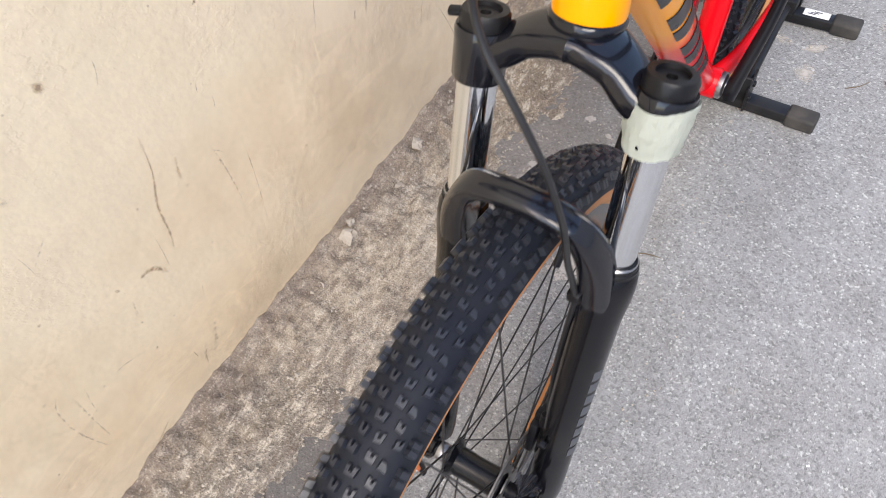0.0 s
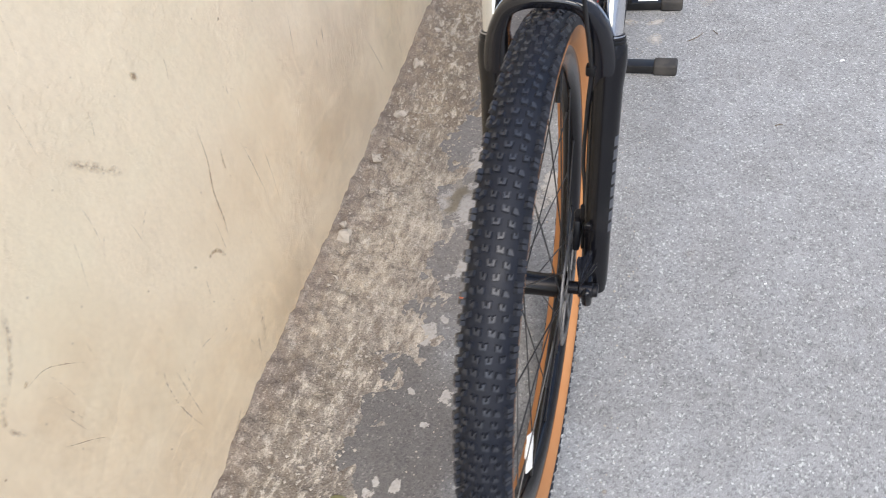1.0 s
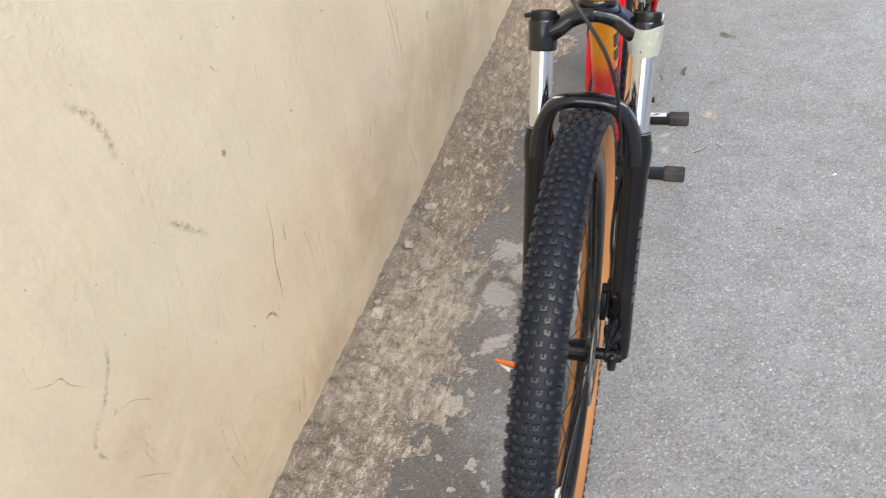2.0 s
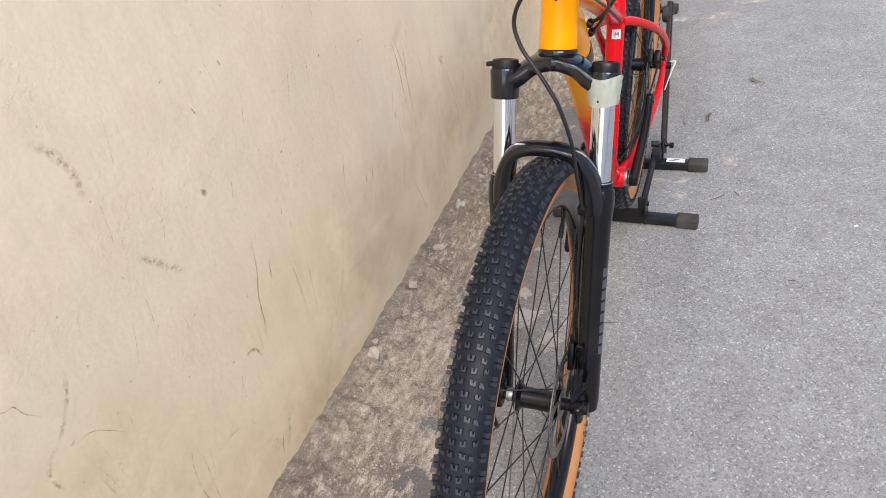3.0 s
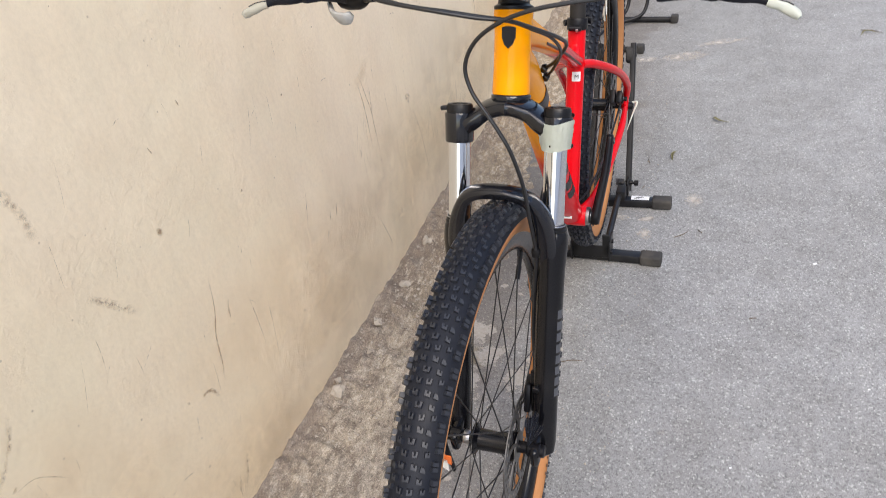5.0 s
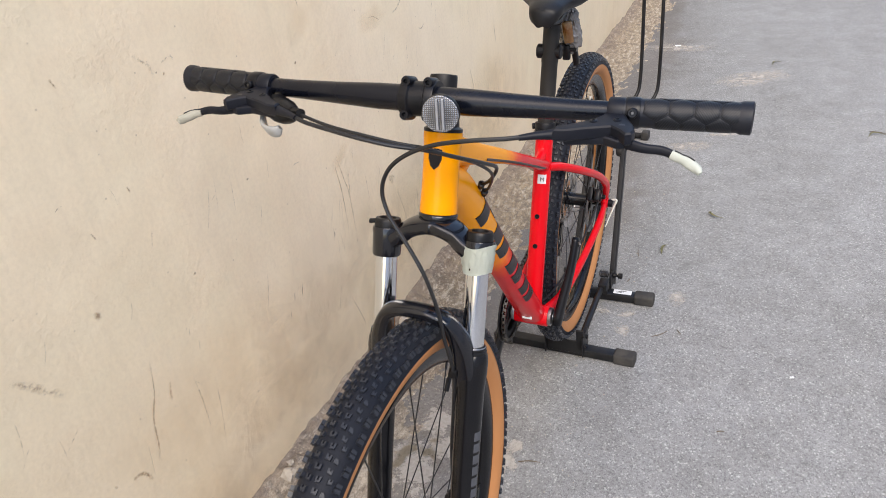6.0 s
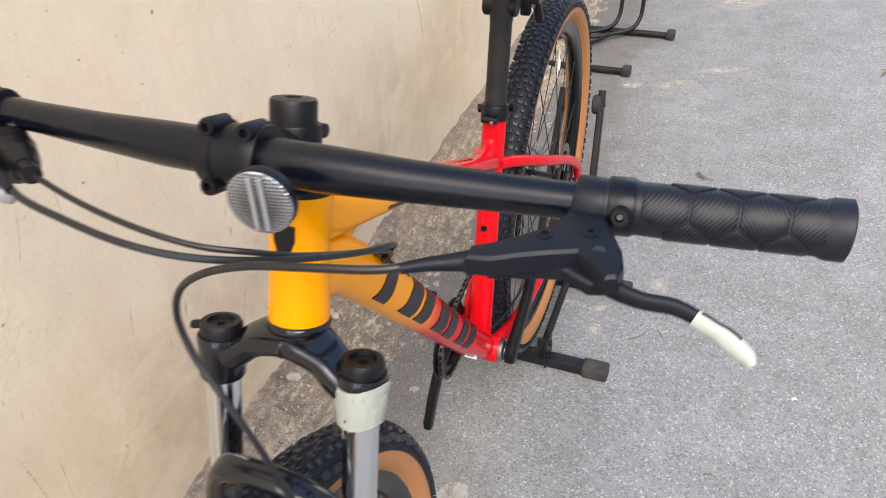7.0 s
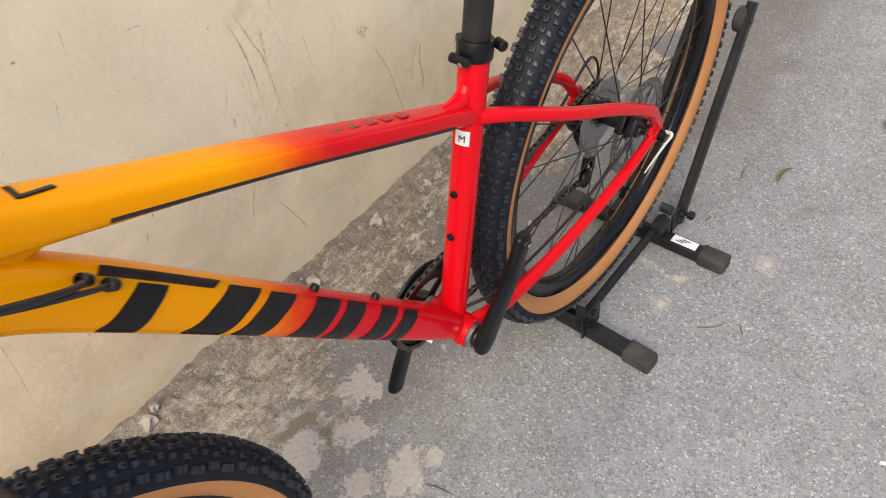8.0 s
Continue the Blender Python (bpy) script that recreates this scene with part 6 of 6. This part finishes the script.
derailleur = part("derailleur", bm, BLACK_ALLOY, bicycle, "black rear derailleur")
for p in (low + Vector((0, 0, 0.022)), low + Vector((0, -0.010, -0.036))):
    part("jockey_wheel", lathe(bmesh.new(), [(0.003, -0.003), (0.017, -0.003), (0.018, 0.0), (0.017, 0.003), (0.003, 0.003)], p, X, 24), BLACK_PLASTIC, derailleur)
bm = bmesh.new()
block(bm, (0.013, 0.050, 0.034), V(0.044, 1.068, 0.432) @ pose(0, 0, 0, -35, 0, 0), 0.003, 2)
block(bm, (0.014, 0.046, 0.030), V(0.060, 1.068, 0.432) @ pose(0, 0, 0, -35, 0, 0), 0.004, 2)
block(bm, (0.026, 0.012, 0.020), V(0.052, 1.090, 0.420) @ pose(0, 0, 0, -35, 0, 0), 0.003, 2)
rod(bm, (0.052, 1.06, 0.432), (0.070, 1.06, 0.432), 0.010, 16)
rod(bm, (0.030, 1.068, 0.43), (0.078, 1.068, 0.43), 0.006, 12)
caliper = part("rear_caliper", bm, BLACK_ALLOY, bicycle, "black rear disc brake caliper")
part("caliper_screw", rod(bmesh.new(), (0.067, 1.06, 0.436), (0.0705, 1.06, 0.436), 0.0035, 12), STEEL, caliper, "bright screw")
part("brake_hose", tube(spline([(0.064, 1.05, 0.424), (0.058, 1.0, 0.40), (0.050, 0.92, 0.375), (0.040, 0.82, 0.362), (0.024, 0.74, 0.352), (0.006, 0.70, 0.35)], 6), 0.0024, 10), HOSE, bicycle, "black rear brake hose")
part("gear_cable", tube(spline([(-0.070, 1.15, 0.36), (-0.075, 1.19, 0.40), (-0.075, 1.16, 0.45), (-0.072, 1.08, 0.42), (-0.066, 0.96, 0.375)], 6), 0.0024, 10), HOSE, bicycle, "looped black gear cable")
bm = bmesh.new()
rod(bm, REAR + Vector((0.072, 0, 0)), REAR + Vector((0.090, 0, 0)), 0.010, 18)
rear_lever = part("rear_release_lever", bm, BLACK_ALLOY, bicycle, "rear quick release")
bm = tube(spline([REAR + Vector((0.086, 0.002, 0.008)), REAR + Vector((0.099, -0.004, 0.012)), REAR + Vector((0.094, -0.014, -0.004)), REAR + Vector((0.087, -0.030, -0.026)), REAR + Vector((0.081, -0.044, -0.046))], 6), [(0.0024, 0.003), (0.002, 0.003), (0.0014, 0.0024), (0.0011, 0.0018), (0.0009, 0.0012)], 12)
part("lever_tag", bm, PAPER, rear_lever, "pale paper strip on the lever")

# ---- the display stand that holds the rear wheel ----
STAND = Matrix.Translation((0.012, 0.963, 0)) @ pose(0, 0, 0, 0, 0, -3.4)
stand = root("bicycle_stand", "black steel display stand holding the rear wheel", "bike stand", STAND)
for y, lo, hi in ((0.0, -0.203, 0.185), (0.276, -0.190, 0.190)):
    skew = V(hi, 0, 0) @ pose(0, 0, 0, 0, 0, -2.4 if y < 0.1 else 0.0) @ V(-hi, 0, 0)
    foot = part("foot_bar", block(bmesh.new(), (hi - lo - 0.03, 0.030, 0.024), V((hi + lo) / 2, y, 0.015), 0.004, 2), STAND_PAINT, stand, "black square-tube foot", skew)
    for x, s in ((hi, 1), (lo, -1)):
        bm = block(bmesh.new(), (0.056, 0.037, 0.031), V(x - s * 0.028, y, 0.0155), 0.006, 3)
        part("rubber_cap", bm, RIBBED, foot, "ribbed rubber end cap")
bm = block(bmesh.new(), (0.052, 0.020, 0.0012), V(0.100, 0.277, 0.0278), 0.0004, 1)
sticker = part("paper_label", bm, LABEL, stand, "white printed label")
for k in range(3):
    part("print_bar", block(bmesh.new(), (0.016, 0.002, 0.0006), V(0.090 + 0.006 * k, 0.273 + 0.004 * k, 0.0287), 0.0), GREY_PRINT, sticker)
for s in (1, -1):
    part("rail", tube([(0.041 * s, -0.004, 0.050), (0.041 * s, 0.10, 0.049), (0.041 * s, 0.20, 0.048), (0.041 * s, 0.300, 0.047)], 0.0085, 16), STAND_PAINT, stand, "black tubular rail")
    bm = block(bmesh.new(), (0.004, 0.060, 0.062), V(0.050 * s, 0.010, 0.040), 0.0015, 1)
    rod(bm, (0.048 * s, 0.018, 0.052), (0.057 * s, 0.018, 0.052), 0.006, 12)
    rod(bm, (0.048 * s, 0.000, 0.030), (0.056 * s, 0.000, 0.030), 0.005, 12)
    part("side_plate", bm, STAND_PAINT, stand)
    bm = block(bmesh.new(), (0.026, 0.040, 0.034), V(0.046 * s, 0.270, 0.046), 0.003, 2)
    part("joint_block", bm, STAND_PAINT, stand)
    bm = block(bmesh.new(), (0.005, 0.046, 0.050), V(0.060 * s, 0.318, 0.040), 0.002, 1)
    part("hinge_plate", bm, STAND_PAINT, stand)
    arm = part("arm", tube([(0.060 * s, 0.326, 0.020), (0.058 * s, 0.351, 0.060), (0.048 * s, 0.556, 0.392)], [(0.0085, 0.0155), (0.0085, 0.0155), (0.0080, 0.0145)], 16, power=5.0), STAND_PAINT, stand, "black flat steel arm")
    bm = lathe(bmesh.new(), [(0.006, -0.010), (0.020, -0.010), (0.0235, -0.007), (0.0245, 0.0), (0.0235, 0.007), (0.020, 0.010), (0.006, 0.010)], (0.039 * s, 0.538, 0.364), X, 32)
    part("roller", bm, CAP_RUBBER, arm, "black rubber roller")
    bm = bmesh.new()
    rod(bm, (0.034 * s, 0.538, 0.364), (0.060 * s, 0.538, 0.364), 0.005, 12)
    part("roller_pin", bm, DARK_STEEL, arm)
    coil = [(s * (0.026 + 0.0032 * k / 8 * 1.1), 0.312 + 0.009 * math.cos(k * math.pi / 4), 0.060 + 0.009 * math.sin(k * math.pi / 4)) for k in range(57)]
    part("spring", tube(coil, 0.0015, 8), DARK_STEEL, arm, "small coil spring")
    bm = bmesh.new()
    rod(bm, (0.064 * s, 0.318, 0.056), (0.074 * s, 0.318, 0.056), 0.0065, 6)
    rod(bm, (0.064 * s, 0.334, 0.044), (0.084 * s, 0.334, 0.044), 0.004, 10)
    rod(bm, (0.076 * s, 0.334, 0.044), (0.088 * s, 0.334, 0.044), 0.009, 7)
    part("knob", bm, BLACK_PLASTIC, arm, "black plastic knob")
bm = bmesh.new()
block(bm, (0.104, 0.004, 0.040), V(0, -0.011, 0.036), 0.0015, 1)
for s in (1, -1):
    block(bm, (0.020, 0.006, 0.062), V(0.042 * s, -0.010, 0.060), 0.0015, 1)
part("front_plate", bm, STAND_PAINT, stand)

# ---- a second, empty stand farther along the wall ----
far = root("bicycle_stand", "empty black tubular display stand by the wall", "bike stand", Matrix.Translation((0.0, 2.75, 0)) @ pose(0, 0, 0, 0, 0, -8))
for y, lo, hi in ((0.035, -0.30, 0.205), (-0.32, -0.25, 0.12)):
    foot = part("foot_bar", tube([(lo, y, 0.014), (hi, y, 0.014)], 0.0125, 14), STAND_PAINT, far, "black tubular foot")
    for x, s in ((hi, 1), (lo, -1)):
        part("rubber_cap", block(bmesh.new(), (0.032, 0.038, 0.036), V(x, y, 0.018), 0.006, 2), CAP_RUBBER, foot, "square rubber end cap")
for x0 in (-0.004, 0.080):
    part("upright", tube(spline([(x0 - 0.22, -0.10, 0.022), (x0 - 0.10, -0.03, 0.026), (x0 - 0.03, 0.02, 0.034), (x0 - 0.006, 0.06, 0.062), (x0, 0.08, 0.13), (x0 + 0.002, 0.09, 0.30), (x0 + 0.002, 0.10, 0.60)], 8), 0.008, 14), STAND_PAINT, far, "bent black tube")
part("crossbar", tube(spline([(-0.002, 0.10, 0.592), (0.02, 0.10, 0.615), (0.06, 0.10, 0.615), (0.082, 0.10, 0.592)], 6), 0.008, 14), STAND_PAINT, far)
part("brace", tube([(0.0, 0.0, 0.026), (-0.08, -0.14, 0.022), (-0.10, -0.32, 0.020)], 0.007, 12), STAND_PAINT, far)


# ---- leaves and litter ----
def leaf(x, y, turn, long, curl):
    bm = bmesh.new()
    line = spline([(0, 0, 0.001), (long * 0.3, long * curl * 0.3, 0.008), (long * 0.7, long * curl * 0.2, 0.006), (long, -long * curl * 0.3, 0.002)], 5)
    rows = []
    for k, p in enumerate(line):
        w = 0.075 * long * math.sin(math.pi * (0.08 + 0.9 * k / (len(line) - 1)))
        rows.append([bm.verts.new(p + Vector((0, e * w, abs(e) * w * 0.5))) for e in (-1, -0.5, 0, 0.5, 1)])
    for r0, r1 in zip(rows, rows[1:]):
        for j in range(4):
            bm.faces.new((r0[j], r0[j + 1], r1[j + 1], r1[j]))
    bmesh.ops.solidify(bm, geom=bm.faces[:], thickness=0.0004)
    ob = part("leaf", bm, LEAF, None, "", Matrix.Translation((x, y, 0.0006)) @ pose(0, 0, 0, 0, 0, turn), 60)
    tagged(ob, "small curled dry leaf lying on the asphalt", "leaf", "fallen leaves")


leaf(0.217, 1.505, 80, 0.06, 0.3)
leaf(0.355, 1.81, -60, 0.065, -0.8)
leaf(0.92, 2.50, 20, 0.07, 0.8)
leaf(0.60, 3.4, 50, 0.06, 0.5)
leaf(-0.40, -0.19, 15, 0.045, 0.4)
rng = random.Random(21)
for x, y, turn, long in ((0.226, 1.075, 40, 0.05), (0.148, 1.48, 95, 0.045),  (-0.02, 0.56, 10, 0.05), (-0.40, 0.30, 30, 0.03), (0.13, 1.33, 70, 0.02), (0.30, 1.1, 120, 0.02), (0.93, 2.56, -30, 0.08), (0.4, 0.75, 15, 0.018)):
    bm = tube(spline([(0, 0, 0.0015), (long * 0.5, long * rng.uniform(-0.15, 0.15), 0.003), (long, 0, 0.0015)], 5), [0.0009, 0.0011, 0.0006], 6)
    tagged(part("twig", bm, TWIG, None, "", Matrix.Translation((x, y, 0)) @ pose(0, 0, 0, 0, 0, turn)), "thin dry stalk on the asphalt", "twig", "fallen stalks")
for x, y, s in ((0.570, 0.977, 0.006), (0.122, 3.74, 0.02), (0.34, 0.31, 0.003), (0.62, 0.55, 0.003)):
    ob = part("paper_scrap", block(bmesh.new(), (s * 1.6, s, 0.0012), None, 0.0003, 1), LABEL, None, "", Matrix.Translation((x, y, 0.0012)) @ pose(0, 0, 0, 2, 3, 25))
    tagged(ob, "tiny white paper scrap on the asphalt", "paper scrap", "paper scraps")
